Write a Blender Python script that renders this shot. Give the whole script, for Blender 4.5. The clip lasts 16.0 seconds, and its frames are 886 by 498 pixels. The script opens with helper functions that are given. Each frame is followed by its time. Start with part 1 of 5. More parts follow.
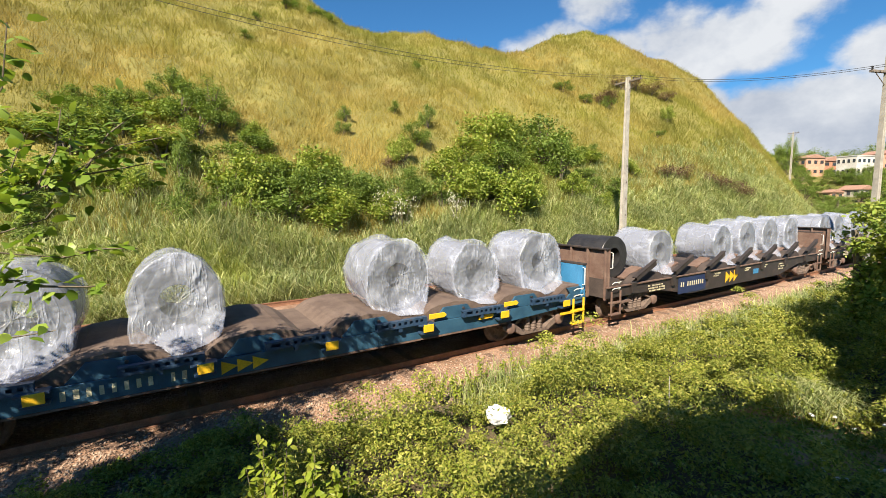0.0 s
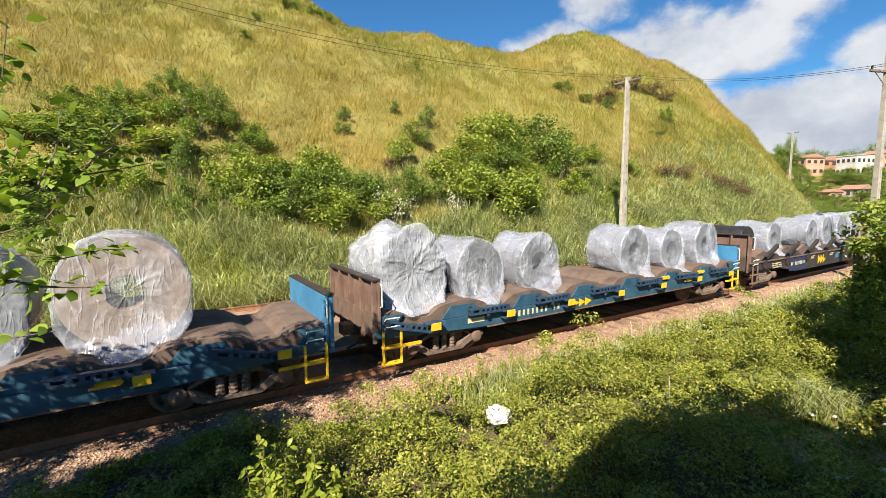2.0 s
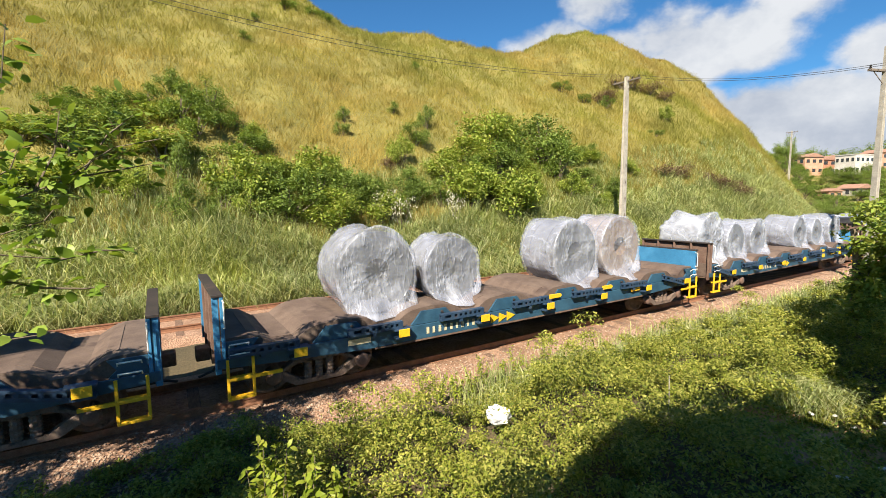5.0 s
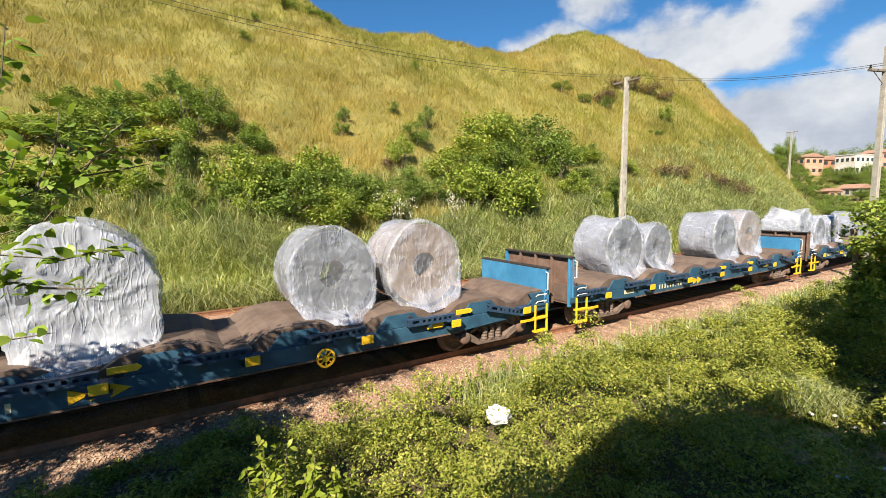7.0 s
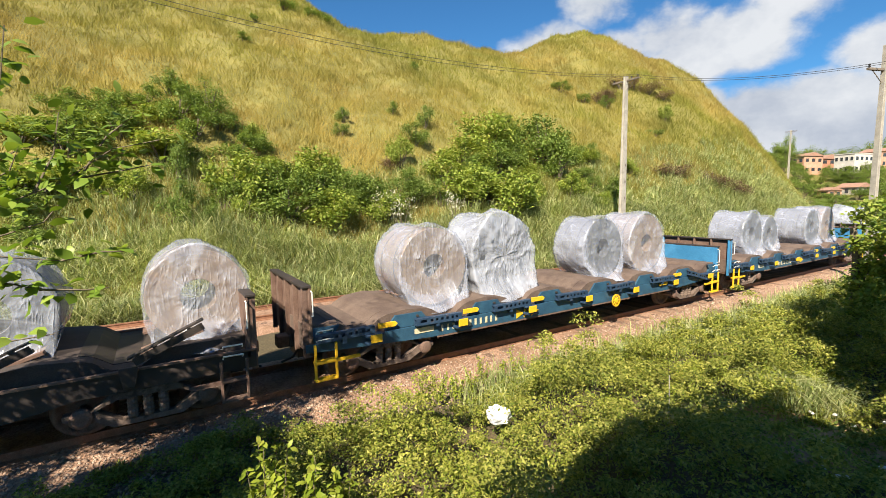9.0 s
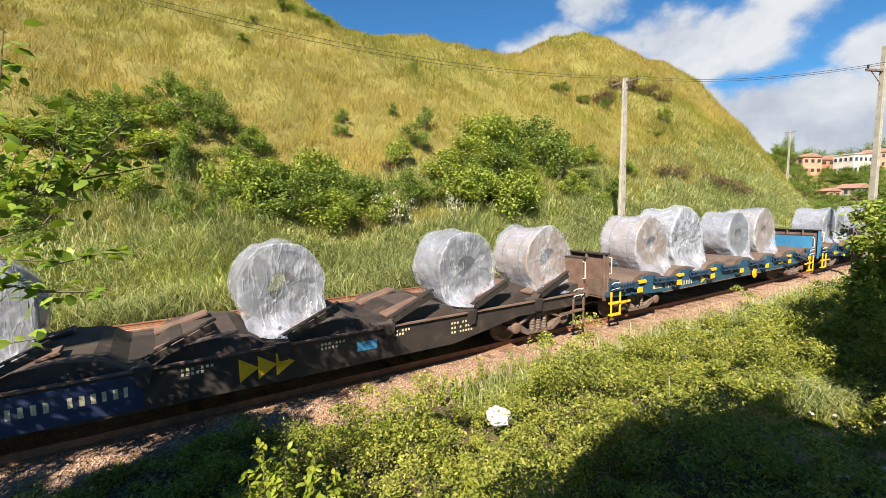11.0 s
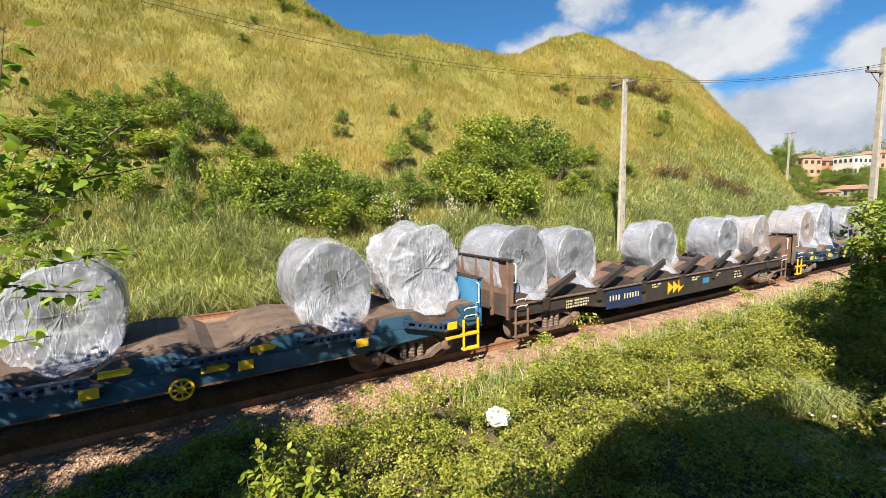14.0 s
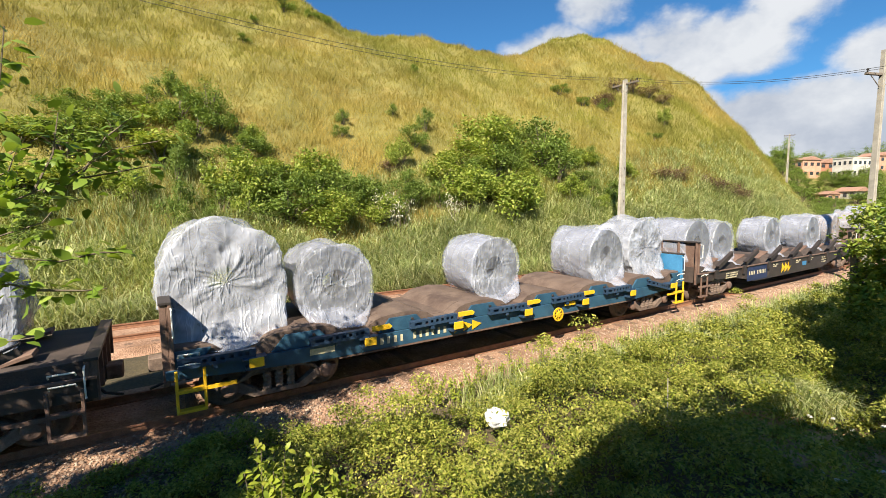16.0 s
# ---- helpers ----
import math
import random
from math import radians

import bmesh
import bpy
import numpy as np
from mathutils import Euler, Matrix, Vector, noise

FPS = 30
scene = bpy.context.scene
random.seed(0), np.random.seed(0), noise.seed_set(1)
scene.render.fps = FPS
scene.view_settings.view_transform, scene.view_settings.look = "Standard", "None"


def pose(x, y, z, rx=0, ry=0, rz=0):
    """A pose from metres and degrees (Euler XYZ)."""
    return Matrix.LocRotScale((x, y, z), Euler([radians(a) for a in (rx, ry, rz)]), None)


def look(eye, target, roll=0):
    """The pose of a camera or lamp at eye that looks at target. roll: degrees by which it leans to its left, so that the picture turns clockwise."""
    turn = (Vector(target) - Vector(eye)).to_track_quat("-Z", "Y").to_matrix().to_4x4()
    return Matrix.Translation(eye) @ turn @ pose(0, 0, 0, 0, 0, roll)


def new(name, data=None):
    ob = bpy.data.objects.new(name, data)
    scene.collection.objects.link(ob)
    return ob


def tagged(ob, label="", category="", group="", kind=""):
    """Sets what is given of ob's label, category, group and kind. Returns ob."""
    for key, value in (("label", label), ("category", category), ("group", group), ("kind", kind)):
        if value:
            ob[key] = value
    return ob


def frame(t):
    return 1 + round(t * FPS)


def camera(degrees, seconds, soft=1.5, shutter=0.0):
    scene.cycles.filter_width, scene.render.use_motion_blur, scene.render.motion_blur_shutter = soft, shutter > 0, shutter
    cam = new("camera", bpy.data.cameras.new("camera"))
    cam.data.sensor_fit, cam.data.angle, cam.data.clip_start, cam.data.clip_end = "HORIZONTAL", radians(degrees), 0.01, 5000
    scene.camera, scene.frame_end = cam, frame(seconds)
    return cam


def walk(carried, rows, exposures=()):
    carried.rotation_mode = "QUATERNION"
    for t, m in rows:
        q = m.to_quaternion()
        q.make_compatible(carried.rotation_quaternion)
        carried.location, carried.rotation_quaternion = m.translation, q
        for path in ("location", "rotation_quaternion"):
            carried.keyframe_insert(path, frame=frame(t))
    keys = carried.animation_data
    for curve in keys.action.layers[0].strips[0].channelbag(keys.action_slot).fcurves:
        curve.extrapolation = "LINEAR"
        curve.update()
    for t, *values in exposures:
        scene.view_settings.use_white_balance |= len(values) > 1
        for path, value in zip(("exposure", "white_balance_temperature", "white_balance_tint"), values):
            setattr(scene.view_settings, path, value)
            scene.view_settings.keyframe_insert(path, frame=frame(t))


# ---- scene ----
# ---------------------------------------------------------------- camera
cam = camera(89.25, 16.0, soft=0.7)
EYE = (0.0, 0.0, 3.77)


def aim(yaw, pitch, roll):
    """yaw from +Y towards +X, pitch downwards, roll as look() takes it, all in degrees."""
    a, b = radians(yaw), radians(pitch)
    way = (math.sin(a) * math.cos(b), math.cos(a) * math.cos(b), -math.sin(b))
    return look(EYE, [e + 10 * w for e, w in zip(EYE, way)], roll)


walk(cam, [(0.0, aim(32.46, 6.07, -0.32)), (1.5, aim(32.48, 6.08, -0.36)), (2.5, aim(32.48, 6.055, -0.43)),
           (3.2, aim(32.52, 6.043, -0.53)), (4.2, aim(32.53, 6.04, -0.527)), (6.4, aim(32.53, 6.04, -0.527)),
           (8.0, aim(32.533, 6.036, -0.553)), (8.6, aim(32.56, 6.025, -0.66)), (9.2, aim(32.57, 6.0, -0.715)),
           (11.4, aim(32.612, 5.848, -0.783)), (13.0, aim(32.62, 5.818, -0.68)), (14.5, aim(32.635, 5.79, -0.68)),
           (15.0, aim(32.655, 5.75, -0.57)), (16.0, aim(32.69, 5.734, -0.457))])

# ---------------------------------------------------------------- light
SUN_AZ, SUN_EL = 50.0, 42.0        # the way the light travels, from +Y towards +X; height of the sun


def make_world():
    world = bpy.data.worlds.new("sky")
    scene.world = world
    world.use_nodes = True
    nt = world.node_tree
    nt.nodes.clear()
    out = nt.nodes.new("ShaderNodeOutputWorld")
    sky = nt.nodes.new("ShaderNodeTexSky")
    sky.sky_type, sky.sun_disc = "NISHITA", False
    sky.sun_elevation, sky.sun_rotation = radians(SUN_EL), radians(SUN_AZ + 180)
    sky.air_density, sky.dust_density, sky.ozone_density = 1.0, 0.0, 2.0
    bg = nt.nodes.new("ShaderNodeBackground")
    bg.inputs["Strength"].default_value = 0.025
    # fair-weather clouds: broken banks low over the horizon, thinner higher up
    co = nt.nodes.new("ShaderNodeTexCoord").outputs["Generated"]
    puff = nt.nodes.new("ShaderNodeTexNoise")
    puff.inputs["Scale"].default_value, puff.inputs["Detail"].default_value, puff.inputs["Roughness"].default_value = 6.0, 8.0, 0.58
    mp = nt.nodes.new("ShaderNodeMapping")
    mp.inputs["Location"].default_value, mp.inputs["Scale"].default_value = (0.3, 1.7, 0.4), (1.0, 1.0, 1.5)
    nt.links.new(co, mp.inputs["Vector"])
    nt.links.new(mp.outputs[0], puff.inputs["Vector"])
    total = None
    for az, el, size, amount in CLOUDS:
        a, e = radians(az), radians(el)
        d = nt.nodes.new("ShaderNodeVectorMath")
        d.operation = "DISTANCE"
        d.inputs[1].default_value = (math.sin(a) * math.cos(e), math.cos(a) * math.cos(e), math.sin(e) * 1.6)
        st = nt.nodes.new("ShaderNodeVectorMath")
        st.operation = "MULTIPLY"
        st.inputs[1].default_value = (1, 1, 1.6)
        nt.links.new(co, st.inputs[0])
        nt.links.new(st.outputs[0], d.inputs[0])
        mr = nt.nodes.new("ShaderNodeMapRange")
        mr.interpolation_type = "SMOOTHSTEP"
        mr.inputs["From Min"].default_value, mr.inputs["From Max"].default_value = size, 0.0
        mr.inputs["To Max"].default_value = amount
        nt.links.new(d.outputs["Value"], mr.inputs["Value"])
        if total is None:
            total = mr.outputs[0]
        else:
            mx = nt.nodes.new("ShaderNodeMath")
            mx.operation = "MAXIMUM"
            nt.links.new(total, mx.inputs[0])
            nt.links.new(mr.outputs[0], mx.inputs[1])
            total = mx.outputs[0]
    ad = nt.nodes.new("ShaderNodeMath")
    ad.operation = "ADD"
    nt.links.new(total, ad.inputs[0])
    nt.links.new(puff.outputs["Fac"], ad.inputs[1])
    edge = nt.nodes.new("ShaderNodeMapRange")
    edge.interpolation_type = "SMOOTHSTEP"
    edge.inputs["From Min"].default_value, edge.inputs["From Max"].default_value = 0.74, 1.0
    nt.links.new(ad.outputs[0], edge.inputs["Value"])
    tone = nt.nodes.new("ShaderNodeValToRGB")
    tone.color_ramp.elements[0].position, tone.color_ramp.elements[0].color = 0.35, (7.8, 8.6, 10.0, 1)
    tone.color_ramp.elements[1].position, tone.color_ramp.elements[1].color = 0.62, (12.2, 12.6, 13.2, 1)
    nt.links.new(puff.outputs["Fac"], tone.inputs["Fac"])
    mixer = nt.nodes.new("ShaderNodeMix")
    mixer.data_type = "RGBA"
    nt.links.new(edge.outputs[0], mixer.inputs[0])
    deep = nt.nodes.new("ShaderNodeMix")          # clear air: a deeper blue
    deep.data_type, deep.blend_type = "RGBA", "MULTIPLY"
    deep.inputs[0].default_value = 1.0
    deep.inputs[7].default_value = (0.66, 1.42, 1.95, 1)
    nt.links.new(sky.outputs[0], deep.inputs[6])
    nt.links.new(deep.outputs[2], mixer.inputs[6])
    nt.links.new(tone.outputs["Color"], mixer.inputs[7])
    nt.links.new(mixer.outputs[2], bg.inputs["Color"])
    nt.links.new(bg.outputs[0], out.inputs["Surface"])


# azimuth from +Y towards +X, height, size and density of each cloud bank
CLOUDS = [(50.5, 21.5, 0.15, 0.56), (47.0, 18.5, 0.14, 0.52), (44.0, 17.6, 0.11, 0.56), (54.0, 16.6, 0.14, 0.56),
          (58.5, 17.2, 0.19, 0.56), (62.0, 15.6, 0.21, 0.60), (58.0, 14.6, 0.13, 0.56), (66.0, 14.6, 0.14, 0.54), (66.0, 16.4, 0.17, 0.54), (69.0, 18.5, 0.15, 0.50), (76.5, 13.0, 0.13, 0.60),
          (62.5, 9.6, 0.12, 0.70), (67.0, 8.6, 0.17, 0.80), (71.8, 8.0, 0.19, 0.85), (76.0, 8.0, 0.17, 0.80), (67.5, 5.0, 0.18, 0.8), (74.0, 5.0, 0.2, 0.8),
          (82.0, 8.0, 0.2, 0.7), (118, 12, 0.3, 0.5), (160, 20, 0.25, 0.45), (230, 14, 0.3, 0.42), (310, 14, 0.25, 0.4)]

make_world()
sun = new("sun", bpy.data.lights.new("sun", "SUN"))
sun.data.energy, sun.data.angle, sun.data.color = 5.0, radians(0.45), (1.0, 0.875, 0.70)
a_, e_ = radians(SUN_AZ), radians(SUN_EL)
sun.matrix_world = look((0, -30, 40), (math.sin(a_) * math.cos(e_), -30 + math.cos(a_) * math.cos(e_), 40 - math.sin(e_)))
scene.view_settings.exposure = 1.42

# ---------------------------------------------------------------- materials


def node_mat(name):
    m = bpy.data.materials.new(name)
    m.use_nodes = True
    nt = m.node_tree
    return m, nt, nt.nodes["Principled BSDF"], nt.nodes.new, nt.links.new


def noise_ramp(nt, coord, scale, stops, detail=6.0, stretch=(1, 1, 1), distort=0.0):
    """Noise at that scale through a colour ramp; returns the colour and the bare noise."""
    mp = nt.nodes.new("ShaderNodeMapping")
    mp.inputs["Scale"].default_value = stretch
    nt.links.new(coord, mp.inputs["Vector"])
    nz = nt.nodes.new("ShaderNodeTexNoise")
    nz.inputs["Scale"].default_value, nz.inputs["Detail"].default_value = scale, detail
    nz.inputs["Roughness"].default_value = 0.6
    nz.inputs["Distortion"].default_value = distort
    nt.links.new(mp.outputs[0], nz.inputs["Vector"])
    rp = nt.nodes.new("ShaderNodeValToRGB")
    els = rp.color_ramp.elements
    while len(els) < len(stops):
        els.new(0.5)
    for e, (p, c) in zip(els, stops):
        e.position, e.color = p, (*c, 1)
    nt.links.new(nz.outputs["Fac"], rp.inputs["Fac"])
    return rp.outputs["Color"], nz.outputs["Fac"]


def mix(nt, fac, a, b, how="MIX"):
    n = nt.nodes.new("ShaderNodeMix")
    n.data_type, n.blend_type = "RGBA", how
    for k, v in ((0, fac), (6, a), (7, b)):
        if hasattr(v, "links"):
            nt.links.new(v, n.inputs[k])
        elif k == 0:
            n.inputs[0].default_value = v
        else:
            n.inputs[k].default_value = (*v, 1)
    return n.outputs[2]


def bump(nt, height, strength, distance):
    b = nt.nodes.new("ShaderNodeBump")
    b.inputs["Strength"].default_value, b.inputs["Distance"].default_value = strength, distance
    nt.links.new(height, b.inputs["Height"])
    return b.outputs["Normal"]


def surface(name, c1, c2, scale=6.0, rough=0.8, metal=0.0, fine=60.0, relief=0.3, dist=0.004, stain=None, stain_scale=1.2,
            stain_at=0.58, stretch=(1, 1, 1)):
    """Painted, rusty or earthen surface: two tones, fine grain, and stains or wear of a third tone."""
    m, nt, bsdf, _, link = node_mat(name)
    co = nt.nodes.new("ShaderNodeTexCoord").outputs["Object"]
    col, _ = noise_ramp(nt, co, scale, [(0.35, c1), (0.65, c2)], stretch=stretch)
    grain, gf = noise_ramp(nt, co, fine, [(0.3, (0.72, 0.72, 0.72)), (0.7, (1.18, 1.18, 1.18))], 3.0)
    col = mix(nt, 1.0, col, grain, "MULTIPLY")
    if stain:
        mask, _ = noise_ramp(nt, co, stain_scale, [(stain_at, (0, 0, 0)), (stain_at + 0.12, (1, 1, 1))], 8.0)
        col = mix(nt, mask, col, stain)
    link(col, bsdf.inputs["Base Color"])
    bsdf.inputs["Roughness"].default_value, bsdf.inputs["Metallic"].default_value = rough, metal
    link(bump(nt, gf, relief, dist), bsdf.inputs["Normal"])
    return m


def foliage(name, tones, patch=0.25, light=0.35, rough=0.55, gold=None, gold_scale=0.06, gold_at=(0.4, 0.6)):
    """Leaves or blades: a tone for each one, drifting over the ground; light passes through them."""
    m, nt, bsdf, _, link = node_mat(name)
    co = nt.nodes.new("ShaderNodeTexCoord").outputs["Object"]
    geo = nt.nodes.new("ShaderNodeNewGeometry")
    rp = nt.nodes.new("ShaderNodeValToRGB")
    els = rp.color_ramp.elements
    while len(els) < len(tones):
        els.new(0.5)
    for i, (e, c) in enumerate(zip(els, tones)):
        e.position, e.color = i / (len(tones) - 1), (*c, 1)
    link(geo.outputs["Random Per Island"], rp.inputs["Fac"])
    col = rp.outputs["Color"]
    if gold:
        g = nt.nodes.new("ShaderNodeValToRGB")
        ge = g.color_ramp.elements
        while len(ge) < len(gold):
            ge.new(0.5)
        for i, (e, c) in enumerate(zip(ge, gold)):
            e.position, e.color = i / (len(gold) - 1), (*c, 1)
        link(geo.outputs["Random Per Island"], g.inputs["Fac"])
        mask, _ = noise_ramp(nt, co, gold_scale, [(gold_at[0], (0, 0, 0)), (gold_at[1], (1, 1, 1))], 5.0)
        col = mix(nt, mask, col, g.outputs["Color"])
    tone, _ = noise_ramp(nt, co, patch, [(0.3, (0.7, 0.72, 0.7)), (0.7, (1.2, 1.18, 1.1))], 4.0)
    col = mix(nt, 1.0, col, tone, "MULTIPLY")
    link(col, bsdf.inputs["Base Color"])
    bsdf.inputs["Roughness"].default_value = rough
    bsdf.inputs["Specular IOR Level"].default_value = 0.25
    tr = nt.nodes.new("ShaderNodeBsdfTranslucent")
    link(mix(nt, 1.0, col, (1.25, 1.2, 0.6), "MULTIPLY"), tr.inputs["Color"])
    mx = nt.nodes.new("ShaderNodeMixShader")
    mx.inputs[0].default_value = light
    link(bsdf.outputs[0], mx.inputs[1])
    link(tr.outputs[0], mx.inputs[2])
    link(mx.outputs[0], nt.nodes["Material Output"].inputs["Surface"])
    return m


def plastic_film(name, tint, thin, thick, relief=0.5):
    """Thin crumpled plastic sheet: most light passes straight through where it lies flat, folds are milky and shine."""
    m, nt, bsdf, _, link = node_mat(name)
    co = nt.nodes.new("ShaderNodeTexCoord").outputs["Object"]
    rnd = nt.nodes.new("ShaderNodeObjectInfo").outputs["Random"]
    sc = nt.nodes.new("ShaderNodeVectorMath")
    sc.operation = "SCALE"
    sc.inputs[0].default_value = (31.0, 17.0, 23.0)
    link(rnd, sc.inputs["Scale"])
    off = nt.nodes.new("ShaderNodeVectorMath")
    off.operation = "ADD"
    link(co, off.inputs[0])
    link(sc.outputs[0], off.inputs[1])
    co = off.outputs[0]
    wob = nt.nodes.new("ShaderNodeTexNoise")
    wob.inputs["Scale"].default_value, wob.inputs["Detail"].default_value = 1.5, 1.0
    link(co, wob.inputs["Vector"])
    bend = nt.nodes.new("ShaderNodeVectorMath")
    bend.operation = "MULTIPLY_ADD"
    link(wob.outputs["Color"], bend.inputs[0])
    bend.inputs[1].default_value = (0.15, 0.15, 0.15)
    link(co, bend.inputs[2])

    def folds(scale, turn, stretch, width):
        """Straight-edged facets of a crumpled sheet: their heights, and the thin creases between them."""
        st = nt.nodes.new("ShaderNodeMapping")
        st.inputs["Rotation"].default_value, st.inputs["Scale"].default_value = (0, turn, 0), stretch
        link(bend.outputs[0], st.inputs["Vector"])
        vo = nt.nodes.new("ShaderNodeTexVoronoi")
        vo.feature = "DISTANCE_TO_EDGE"
        vo.inputs["Scale"].default_value = scale
        link(st.outputs[0], vo.inputs["Vector"])
        cr = nt.nodes.new("ShaderNodeMapRange")
        cr.inputs["From Min"].default_value, cr.inputs["From Max"].default_value = width, 0.0
        link(vo.outputs["Distance"], cr.inputs["Value"])
        return vo.outputs["Distance"], cr.outputs[0]

    def fma(a, k, c, clamp=False):
        n = nt.nodes.new("ShaderNodeMath")
        n.operation, n.use_clamp = "MULTIPLY_ADD", clamp
        link(a, n.inputs[0])
        n.inputs[1].default_value = k
        link(c, n.inputs[2])
        return n.outputs[0]

    h1, c1 = folds(1.9, 0.6, (1.0, 0.5, 0.6), 0.02)
    patch, _ = noise_ramp(nt, co, 2.1, [(0.38, (0.1, 0.1, 0.1)), (0.54, (1, 1, 1))], 2.0)
    cloud, cf = noise_ramp(nt, co, 1.6, [(0.48, (0, 0, 0)), (0.70, (1, 1, 1))], 3.0, (1, 0.6, 1))
    mr = nt.nodes.new("ShaderNodeMapRange")
    mr.inputs["To Min"].default_value, mr.inputs["To Max"].default_value = thin, thick
    link(cloud, mr.inputs["Value"])

    def wrinkles(turn, scale, stretch):
        """Long thin folds running one way."""
        st = nt.nodes.new("ShaderNodeMapping")
        st.inputs["Rotation"].default_value, st.inputs["Scale"].default_value = (0.2, turn, 0.1), stretch
        link(bend.outputs[0], st.inputs["Vector"])
        nz = nt.nodes.new("ShaderNodeTexNoise")
        nz.inputs["Scale"].default_value, nz.inputs["Detail"].default_value = scale, 1.5
        link(st.outputs[0], nz.inputs["Vector"])
        gap = nt.nodes.new("ShaderNodeMath")
        gap.operation = "SUBTRACT"
        link(nz.outputs["Fac"], gap.inputs[0])
        gap.inputs[1].default_value = 0.52
        ab = nt.nodes.new("ShaderNodeMath")
        ab.operation = "ABSOLUTE"
        link(gap.outputs[0], ab.inputs[0])
        cr = nt.nodes.new("ShaderNodeMapRange")
        cr.inputs["From Min"].default_value, cr.inputs["From Max"].default_value = 0.04, 0.0
        link(ab.outputs[0], cr.inputs["Value"])
        return cr.outputs[0]

    def both(a, b):
        n = nt.nodes.new("ShaderNodeMath")
        n.operation = "MULTIPLY"
        link(a, n.inputs[0])
        link(b, n.inputs[1])
        return n.outputs[0]

    k1 = both(wrinkles(0.75, 2.2, (2.4, 0.7, 0.5)), patch)
    k2 = both(wrinkles(-0.6, 3.0, (2.4, 0.7, 0.5)), patch)
    # creases are more opaque, so pale glint lines are partly put into alpha
    link(fma(c1, 0.08, fma(k2, 0.10, fma(k1, 0.13, mr.outputs[0])), True), bsdf.inputs["Alpha"])
    height = fma(k2, 0.20, fma(k1, 0.26, h1))
    bsdf.inputs["Base Color"].default_value = (*tint, 1)
    bsdf.inputs["Roughness"].default_value = 0.15
    bsdf.inputs["Specular IOR Level"].default_value = 1.0
    link(bump(nt, height, relief, 0.12), bsdf.inputs["Normal"])
    return m


